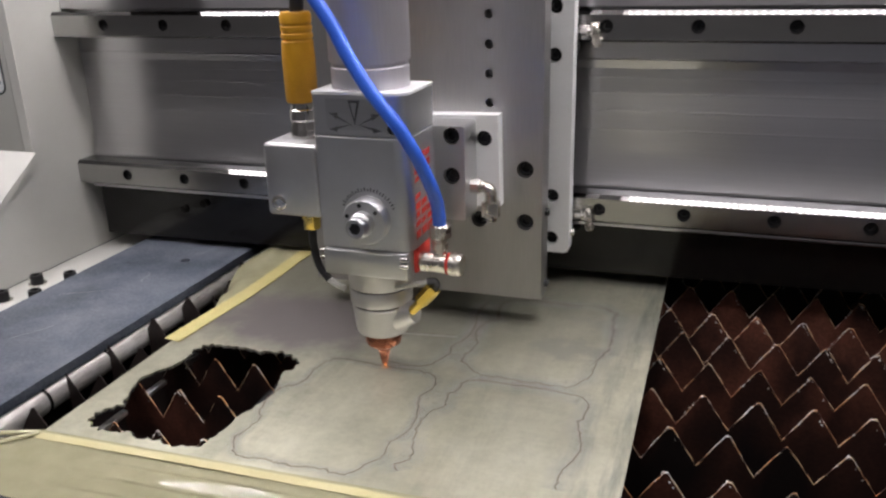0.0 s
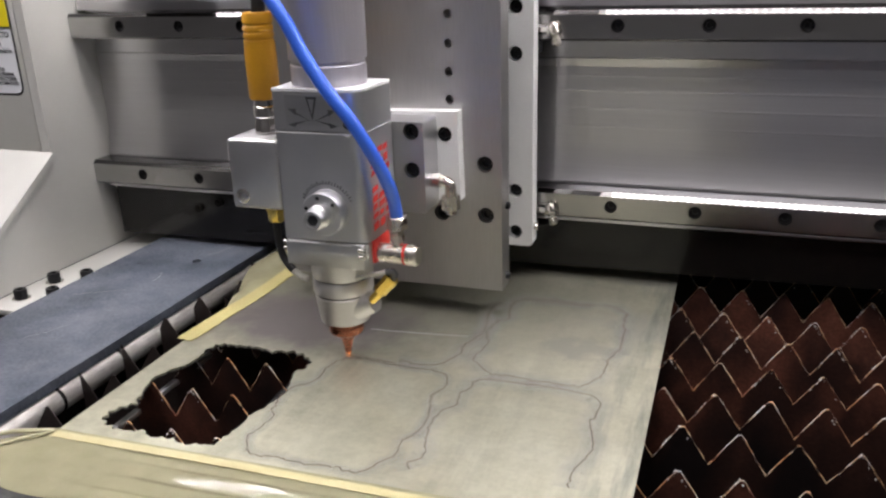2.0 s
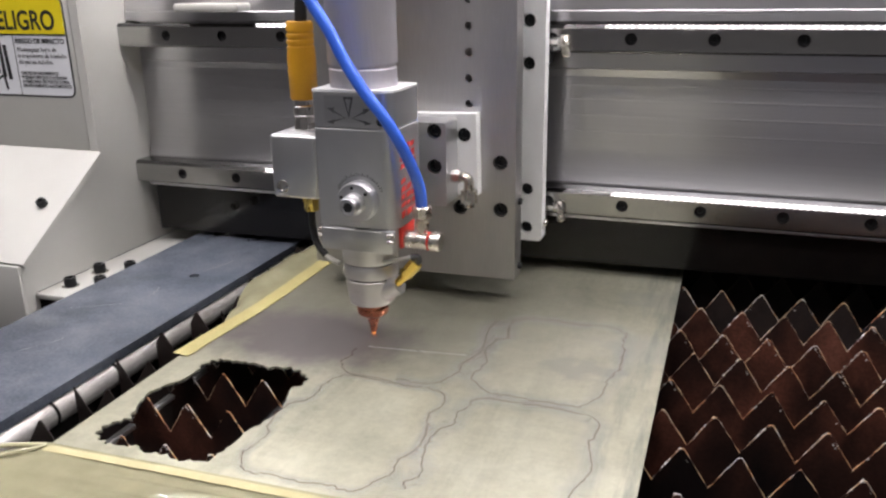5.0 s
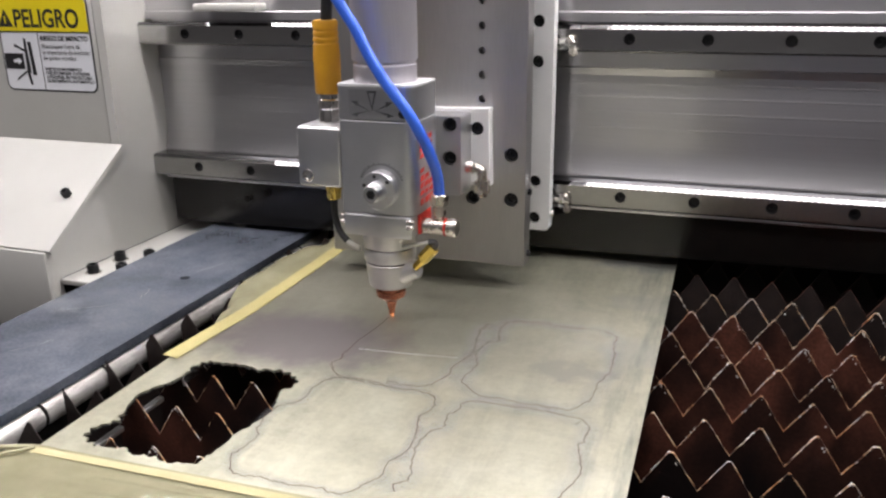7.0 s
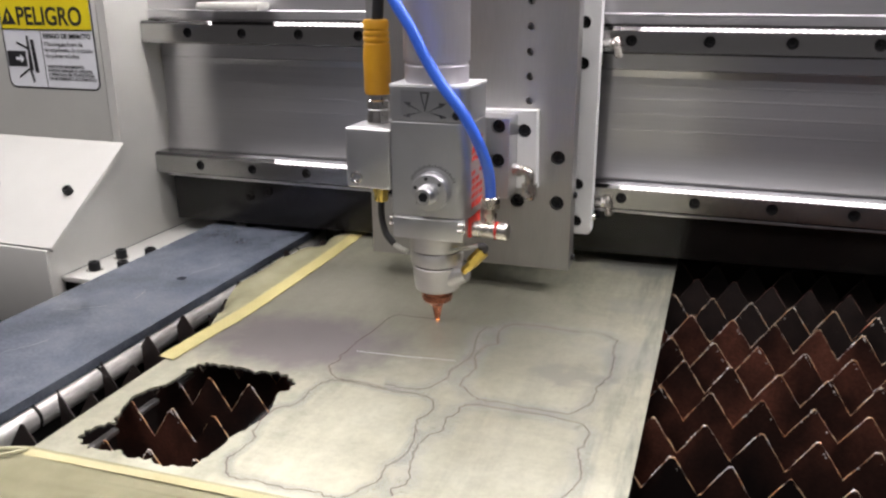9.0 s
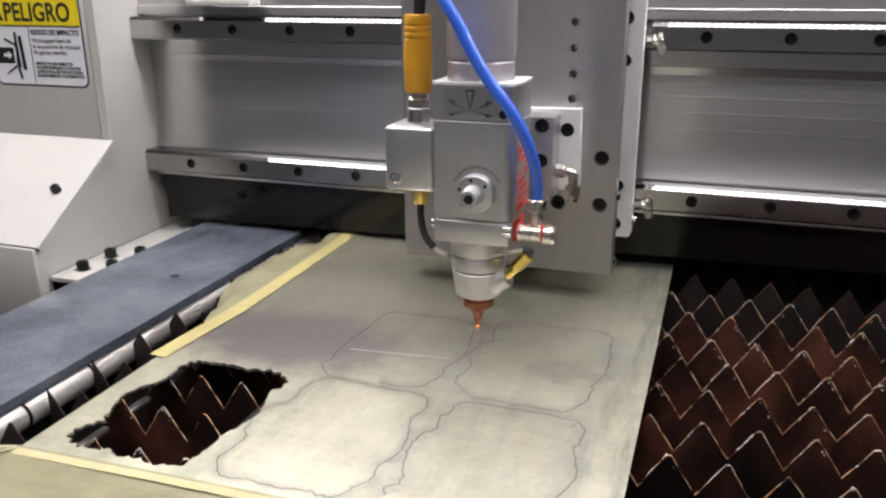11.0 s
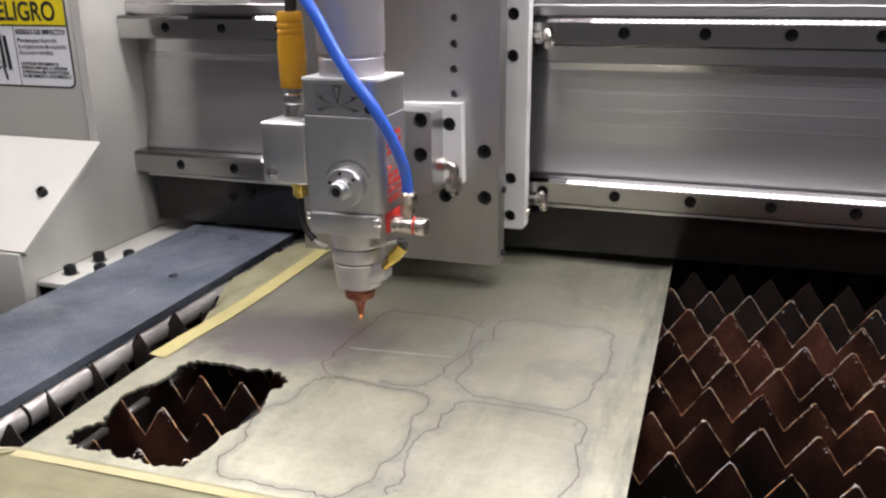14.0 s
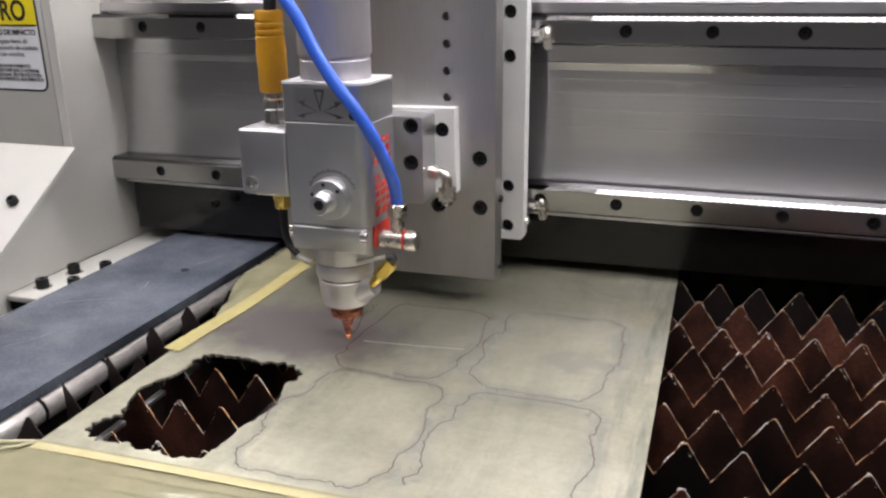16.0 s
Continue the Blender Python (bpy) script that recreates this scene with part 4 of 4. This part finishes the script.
def z_slide():
    s = thing("z_slide", (0, 0.09, 0.02), "grey milled vertical slide plate with tapped holes", "slide plate")
    RIDERS.append((s, 1, 1))
    holes = [circle(0.0465, 0.2250 - 0.0181 * k, 0.0029, 14) for k in range(-4, 5)]
    big = [(0.070, 0.1103), (0.0704, 0.0748), (0.0389, 0.0745), (-0.0704, 0.0748), (-0.070, 0.1103)]
    holes += [circle(u, v, 0.0056, 18) for u, v in big]
    part("plate", slab(B(), [(-0.086, 0.0195), (0.0815, 0.0205), (0.0815, 0.53), (-0.086, 0.53)], holes, lambda u, v, d: Vector((u, 0.080 + d, v)), 0.018, 0.009), PLATE, s, smooth=False)
    for u, v in big:
        cap_screw(s, (u, 0.0885, v), (0, -1, 0), 0.0052, 0.005)
    for z in (0.0795, 0.0285):
        cap_screw(s, (0.0815, 0.091, z), (1, 0, 0), 0.0026, 0.0025)
    for x0, x1 in ((-0.070, -0.035), (0.035, 0.070)):
        part("slide_block", box(B(), x0, x1, 0.0982, 0.1375, 0.05, 0.29, 0.002), BOLT, s, "dark linear guide block")
    # head bracket: bright plate and grey block
    holes = [circle(0.0456, 0.1315, 0.0052, 18)]
    part("bracket_plate", slab(B(), [(-0.03, 0.0860), (0.0558, 0.0872), (0.0548, 0.1468), (-0.03, 0.1451)], holes, lambda u, v, d: Vector((u, 0.070 + d, v)), 0.0098, 0.006), WHITE_ALU, s, "bright aluminium bracket plate", smooth=False)
    cap_screw(s, (0.0456, 0.0755, 0.1315), (0, -1, 0), 0.0050, 0.0045)
    holes = [circle(0.0323, 0.1380, 0.0053, 18), circle(0.0320, 0.1130, 0.0053, 18)]
    part("bracket_block", slab(B(), rounded(-0.020, 0.0406, 0.0845, 0.1440, 0.0015, 2), holes, lambda u, v, d: Vector((u, 0.045 + d, v)), 0.0248, 0.007), ANOD, s, "grey clamp block", smooth=False)
    for u, v in ((0.0323, 0.1380), (0.0320, 0.1130)):
        cap_screw(s, (u, 0.0515, v), (0, -1, 0), 0.0049, 0.004)
    # elbow fitting on the block's right side
    e = Vector((0.0415, 0.055, 0.1045))
    bm = rod(B(), e, e + Vector((0.006, 0, 0)), 0.0048, seg=6)
    f = part("elbow_fitting", bm, CHROME, s, "nickel-plated push-in elbow fitting")
    bm = sweep(B(), smooth_line([e + Vector((0.004, 0, 0)), e + Vector((0.010, -0.001, 0)), e + Vector((0.0130, -0.0015, -0.003)), e + Vector((0.0132, -0.0015, -0.010))], 6), 0.0036, 16)
    part("elbow", bm, NICKEL, f)
    part("nut", rod(B(), e + Vector((0.0132, -0.0015, -0.009)), e + Vector((0.0132, -0.0015, -0.0185)), 0.0060, seg=6), NICKEL, f)
    part("collar", rod(B(), e + Vector((0.0132, -0.0015, -0.0185)), e + Vector((0.0132, -0.0015, -0.0215)), 0.0036, seg=16), CHROME, f)
    return s


z_slide()

# ---- cutting head ----


def cutting_head():
    h = thing("laser_cutting_head", (0, 0, 0.002), "silver anodised laser cutting head with copper nozzle", "cutting head")
    RIDERS.append((h, 1, 1))
    part("upper_tube", lathe(B(), [(0.0222, 0.1885), (0.0226, 0.1893), (0.0226, 0.36)], (0.0005, 0.002, 0), seg=56), TUBE_ALU, h, "turned aluminium tube")
    part("tube_collar", lathe(B(), [(0.0212, 0.1705), (0.0218, 0.1720), (0.0218, 0.1855), (0.0212, 0.1862), (0.0212, 0.1885)], (0.0005, 0.002, 0), seg=56), TUBE_ALU, h, "polished collar")
    # body: outline in plan with a broad rounded front right corner
    plan = []
    for cx, cy, r, a0 in ((0.0215, -0.0135, 0.0085, 270), (0.0285, 0.0200, 0.0015, 0), (-0.0233, 0.0200, 0.0015, 90), (-0.0233, -0.0205, 0.0015, 180)):
        plan += [(cx + r * math.cos(radians(a0 + 15 * k)), cy + r * math.sin(radians(a0 + 15 * k))) for k in range(7)]
    bm = slab(B(), plan, [], lambda u, v, d: Vector((u, v, 0.1503 - d)), 0.0648)
    part("body", bm, ANOD, h, "anodised body")
    bm = slab(B(), plan, [], lambda u, v, d: Vector((u, v, 0.1728 - d)), 0.0219)
    part("body_top", bm, ANOD, h, "upper cover with engraved marks")
    part("seam", slab(B(), [(u * 1.004, v * 1.006) for u, v in plan], [], lambda u, v, d: Vector((u, v, 0.1500 - d)), 0.0007), WHITE_ALU, h, "bright seam edge", smooth=False)
    part("mount", box(B(), -0.0180, 0.0200, 0.0216, 0.0449, 0.0900, 0.1440, 0.001), PLATE, h, "mounting block behind the body")
    part("top_plate", slab(B(), [(u * 1.01, v * 1.01) for u, v in plan], [], lambda u, v, d: Vector((u, v, 0.1744 - d)), 0.0016), WHITE_ALU, h, smooth=False)
    # lower drawer
    d = part("lens_drawer", box(B(), -0.0240, 0.0275, -0.0235, 0.0200, 0.0690, 0.0848, 0.0012), ANOD, h, "lens drawer block")
    part("drawer_seam", box(B(), -0.0222, 0.0195, -0.0239, -0.0230, 0.0835, 0.0842), WHITE_ALU, d)
    for x, y in ((-0.0245, -0.0180), (0.0265, -0.0215)):
        for z in (0.0822, 0.0780):
            part("pin", rod(B(), (x - 0.0022, y - 0.003, z), (x + 0.0022, y - 0.003, z), 0.0014, seg=12), CHROME, d)
    # engraved marks on the upper cover
    Y = -0.0221
    part("mark_plate", flat([(-0.0165, 0.1541), (0.0190, 0.1541), (0.0190, 0.1708), (-0.0165, 0.1708)], Y, 0.0003), ALU, h, smooth=False)
    part("mark_wedge", flat([(0.0005, 0.1567), (0.0040, 0.1701), (-0.0030, 0.1701)], Y - 0.0003), GREY_PRINT, h, smooth=False)
    part("mark_wedge_inner", flat([(0.0005, 0.1605), (0.0024, 0.1688), (-0.0014, 0.1688)], Y - 0.0006), ALU, h, smooth=False)
    for sx in (-1, 1):
        part("mark_arrow", flat([(0.0005 + sx * 0.001, 0.1563), (0.0005 + sx * 0.0125, 0.1612), (0.0005 + sx * 0.0120, 0.1624)], Y - 0.0003), GREY_PRINT, h, smooth=False)
        part("mark_arrow", flat([(0.0005 + sx * 0.0105, 0.1596), (0.0005 + sx * 0.0152, 0.1631), (0.0005 + sx * 0.0098, 0.1633)], Y - 0.0004), GREY_PRINT, h, smooth=False)
        part("mark_arrow", flat([(0.0005 + sx * 0.001, 0.1573), (0.0005 + sx * 0.0125, 0.1537), (0.0005 + sx * 0.0130, 0.1549)], Y - 0.0003), GREY_PRINT, h, smooth=False)
        part("mark_arrow", flat([(0.0005 + sx * 0.0102, 0.1558), (0.0005 + sx * 0.0158, 0.1540), (0.0005 + sx * 0.0108, 0.1528)], Y - 0.0004), GREY_PRINT, h, smooth=False)
    for x, y, z in ((-0.0252, -0.010, 0.1585), (0.0225, -0.0222, 0.1555)):
        part("set_screw", lathe(B(), [(0.0030, 0), (0.0030, 0.0006), (0.0016, 0.0006), (0.0014, 0.0001), (0.0001, 0.0001)], (x, y, z), (-1 if x < 0 else 0.1, -0.2 if x < 0 else -1, 0), 14), BOLT, h)
    # focus knob with scale
    k = part("focus_knob", lathe(B(), [(0.0128, 0), (0.0132, 0.0005), (0.0132, 0.0070), (0.0124, 0.0085), (0.0085, 0.0088)], (0.0056, -0.0219, 0.1042), (0, -1, 0), 44), ANOD, h, "grey focus knob")
    part("spindle", lathe(B(), [(0.0070, 0.0088), (0.0070, 0.0135), (0.0062, 0.0145)], (0.0056, -0.0219, 0.1042), (0, -1, 0), 28), ANOD, k)
    part("hub", lathe(B(), [(0.0062, 0.0145), (0.0062, 0.0186), (0.0054, 0.0198), (0.0046, 0.0198), (0.0043, 0.0191), (0.0001, 0.0191)], (0.0056, -0.0219, 0.1042), (0, -1, 0), 24), ALU, k)
    part("hub_socket", lathe(B(), [(0.0034, 0.0188), (0.0034, 0.0195), (0.0024, 0.0195), (0.0022, 0.0192), (0.0001, 0.0192)], (0.0056, -0.0219, 0.1042), (0, -1, 0), 6), BOLT, k)
    for a in (40, 100, 160, 220):
        q = Vector((0.0056 + 0.0100 * math.cos(radians(a)), -0.0306, 0.1042 + 0.0100 * math.sin(radians(a))))
        part("dimple", rod(B(), q, q + Vector((0, -0.0004, 0)), 0.0012, seg=10), BOLT, k)
    for j in range(21):
        a = radians(25 + j * 6.5)
        u, w = Vector((math.cos(a), 0, math.sin(a))), Vector((-math.sin(a), 0, math.cos(a)))
        r0, r1 = (0.0158, 0.0180) if j % 2 else (0.0158, 0.0174)
        c0 = Vector((0.0056, 0, 0.1042))
        q = [c0 + u * r0 - w * 0.00036, c0 + u * r1 - w * 0.00036, c0 + u * r1 + w * 0.00036, c0 + u * r0 + w * 0.00036]
        part("scale_mark", flat([(p.x, p.z) for p in q], -0.0222), GREY_PRINT, k, smooth=False)
    # red printed bars on the right side
    rng = random.Random(77)
    z = 0.0905
    while z < 0.1370:
        hgt = rng.uniform(0.0030, 0.0058)
        for y0 in (-0.0125, -0.0035, 0.0055):
            if rng.random() < 0.85:
                y1 = y0 + rng.uniform(0.0060, 0.0086)
                part("red_mark", slab(B(), [(y0, z), (y1, z + rng.uniform(0, 0.0012)), (y1, z + hgt), (y0 + rng.uniform(0, 0.0015), z + hgt - 0.0008)], [], lambda u, v, d: Vector((0.0302 - d, u, v)), 0.0003), RED, h, smooth=False)
        z += hgt + rng.uniform(0.0008, 0.0020)
    part("red_plate", box(B(), 0.0262, 0.0296, -0.012, 0.010, 0.0700, 0.0860, 0.0005), RED, h, "red fitting seat")
    # side box with the sensor connector
    sb = part("side_box", box(B(), -0.0590, -0.0252, -0.0215, 0.022, 0.1015, 0.1440, 0.0022, 3), ANOD, h, "silver sensor box")
    part("box_screw", lathe(B(), [(0.0046, 0), (0.0046, 0.0008), (0.0040, 0.0012), (0.0026, 0.0012), (0.0022, 0.0003), (0.0001, 0.0003)], (-0.0512, -0.0215, 0.1092), (0, -1, 0), 18), CHROME, sb)
    c = part("connector_socket", lathe(B(), [(0.0078, 0.1440), (0.0078, 0.1500), (0.0072, 0.1510), (0.0072, 0.1535), (0.0080, 0.1545), (0.0080, 0.1600), (0.0070, 0.1610), (0.0070, 0.1650)], (-0.0425, 0.0, 0), seg=28), CHROME, h, "knurled metal socket")
    prof = [(0.0086, 0.1645), (0.0092, 0.1655), (0.0094, 0.1900), (0.0090, 0.1960), (0.0090, 0.1985), (0.0084, 0.1990), (0.0084, 0.2000), (0.0090, 0.2005), (0.0090, 0.2025), (0.0084, 0.2030), (0.0084, 0.2040), (0.0089, 0.2045), (0.0089, 0.2065),
            (0.0083, 0.2070), (0.0083, 0.2080), (0.0088, 0.2085), (0.0088, 0.2130), (0.0080, 0.2145)]
    part("connector", lathe(B(), prof, (-0.0425, 0.0, 0), seg=28), YELLOW, h, "ochre rubber connector sleeve")
    part("sensor_cable", sweep(B(), smooth_line([(-0.0415, 0.0, 0.2130), (-0.0405, 0.0, 0.2270), (-0.0400, 0.002, 0.25), (-0.038, 0.01, 0.34)], 8), 0.0040), RUBBER, h, "black sensor cable")
    part("cable_gland", lathe(B(), [(0.0048, -0.0125), (0.0052, -0.0115), (0.0052, -0.0060), (0.0060, -0.0055), (0.0060, 0.0)], (-0.0400, -0.005, 0.1018), seg=16), BRASS, h, "brass cable gland")
    part("lower_cable", sweep(B(), smooth_line([(-0.0400, -0.005, 0.0905), (-0.0398, -0.006, 0.0790), (-0.0360, -0.008, 0.0665), (-0.0285, -0.010, 0.0590)], 8), 0.0024), RUBBER, h, "thin black cable")
    part("cable_sleeve", sweep(B(), smooth_line([(-0.0290, -0.0098, 0.0593), (-0.0235, -0.011, 0.0567), (-0.0180, -0.0115, 0.0550)], 6), 0.0019), WIRE, h, "pale cable sleeve")
    # lower barrel, cone, ceramic ring and nozzle
    part("barrel", lathe(B(), [(0.0180, 0.0563), (0.0190, 0.0568), (0.0193, 0.0576), (0.0193, 0.0695)], (0.0005, 0, 0), seg=48), TURNED, h, "turned barrel")
    part("ring", lathe(B(), [(0.0176, 0.0457), (0.0186, 0.0462), (0.0190, 0.0472), (0.0190, 0.0546), (0.0184, 0.0556)], (0.0005, 0, 0), seg=48), TURNED, h, "barrel ring")
    for z in (0.0557, 0.0449):
        part("barrel_seam", lathe(B(), [(0.0174, z - 0.0006), (0.0174, z + 0.0008)], (0.0005, 0, 0), seg=40), BOLT, h, "dark seam")
    part("cone", lathe(B(), [(0.0100, 0.0249), (0.0140, 0.0253), (0.0158, 0.0264), (0.0164, 0.0296), (0.0179, 0.0425), (0.0181, 0.0440), (0.0174, 0.0447)], (0.0005, 0, 0), seg=48), TURNED, h, "tapered tip housing")
    part("port_boss", rod(B(), (0.0035, -0.002, 0.0345), (0.0235, -0.004, 0.0415), 0.0122, 0.0066, seg=24), TURNED, h, "side port boss")
    n = part("nozzle", lathe(B(), [(0.0012, 0.0012), (0.0020, 0.0015), (0.0026, 0.0050), (0.0036, 0.0100), (0.0046, 0.0128), (0.0080, 0.0150), (0.0106, 0.0168), (0.0113, 0.0190), (0.0110, 0.0215), (0.0098, 0.0228), (0.0096, 0.0251)], (0.0003, 0, 0), seg=40), COPPER, h, "copper cutting nozzle")
    part("nozzle_glow", lathe(B(), [(0.0010, 0.0007), (0.0013, 0.0010), (0.0013, 0.0014)], (0.0003, 0, 0), seg=14), SPARK, n, "glowing orifice")
    # gas fittings on the right
    f = part("gas_tee", lathe(B(), [(0.0058, 0.0), (0.0058, 0.0085), (0.0050, 0.0090), (0.0050, 0.0120)], (0.0296, -0.005, 0.0748), (1, 0, 0), 20), NICKEL, h, "nickel-plated gas tee")
    part("tee_cap", lathe(B(), [(0.0060, 0.0), (0.0068, 0.0008), (0.0068, 0.0062), (0.0058, 0.0074)], (0.0468, -0.005, 0.0748), (1, 0, 0), 24), NICKEL, f)
    part("tee_red_ring", lathe(B(), [(0.0064, 0.0), (0.0064, 0.0013)], (0.0455, -0.005, 0.0748), (1, 0, 0), 24), RED, f, "red ring")
    part("tee_barrel", rod(B(), (0.0385, -0.005, 0.0748), (0.0458, -0.005, 0.0748), 0.0059, seg=20), NICKEL, f)
    part("tee_riser", lathe(B(), [(0.0036, 0.0), (0.0036, 0.0040), (0.0046, 0.0045), (0.0046, 0.0085), (0.0036, 0.0090), (0.0036, 0.0125)], (0.0413, -0.005, 0.0790), seg=6), NICKEL, f)
    part("hose_nut", lathe(B(), [(0.0056, 0.0), (0.0067, 0.0007), (0.0067, 0.0072), (0.0058, 0.0082)], (0.0413, -0.005, 0.0905), seg=8), NICKEL, f)
    part("port_ring", sweep(B(), smooth_line([(0.0150, -0.012, 0.0592), (0.0240, -0.010, 0.0612), (0.0335, -0.007, 0.0630)], 6), 0.0014), WIRE, h, "pale sleeve")
    part("port_elbow", sweep(B(), smooth_line([(0.0332, -0.007, 0.0630), (0.0370, -0.006, 0.0632), (0.0384, -0.0058, 0.0612), (0.0372, -0.0058, 0.0588)], 6), 0.0023), GREY_PRINT, h, "dark port elbow")
    bm = rod(B(), (0.0370, -0.006, 0.0595), (0.0285, -0.007, 0.0497), 0.0046, 0.0044, seg=6)
    b = part("brass_fitting", bm, BRASS, h, "brass port fitting")
    part("brass_tip", rod(B(), (0.0290, -0.007, 0.0497), (0.0228, -0.0075, 0.0430), 0.0032, 0.0026, seg=14), BRASS, b)
    return h


cutting_head()


def hose():
    t = thing("air_hose", (0.0413, -0.005, 0.097), "bright blue polyurethane air hose pushed into its fitting", "hose")
    RIDERS.append((t, 1, 1))
    pts = [(0.0413, -0.0050, 0.0955), (0.0423, -0.0110, 0.1115), (0.0419, -0.0210, 0.1270), (0.0373, -0.0295, 0.1449), (0.0290, -0.0340, 0.1613), (0.0166, -0.0345, 0.1768), (0.0054, -0.0345, 0.1940), (-0.0038, -0.0340, 0.2110), (-0.0149, -0.0340, 0.2279), (-0.026, -0.033, 0.250), (-0.045, -0.03, 0.33)]
    part("tube", sweep(B(), smooth_line(pts, 8), 0.0038, 18), BLUE, t)


hose()


# ---- movement ----


def motions():
    for ob, across, lift in RIDERS:
        b = Vector(ob["base"])
        walk(ob, [(t, pose(b.x + across * x, b.y + y, b.z + lift * z)) for t, x, y, z in MOVES])

    low, high = pose(0, 0, -0.0008), pose(0, 0, 0)
    for ob, when in KERFS:
        rows = [(0.0, low), (max(when - 0.1, 0.05), low), (max(when, 0.15), high), (16.0, high)]
        walk(ob, rows if when < 15.9 else [(0.0, low), (15.8, low), (16.0, high)])


motions()
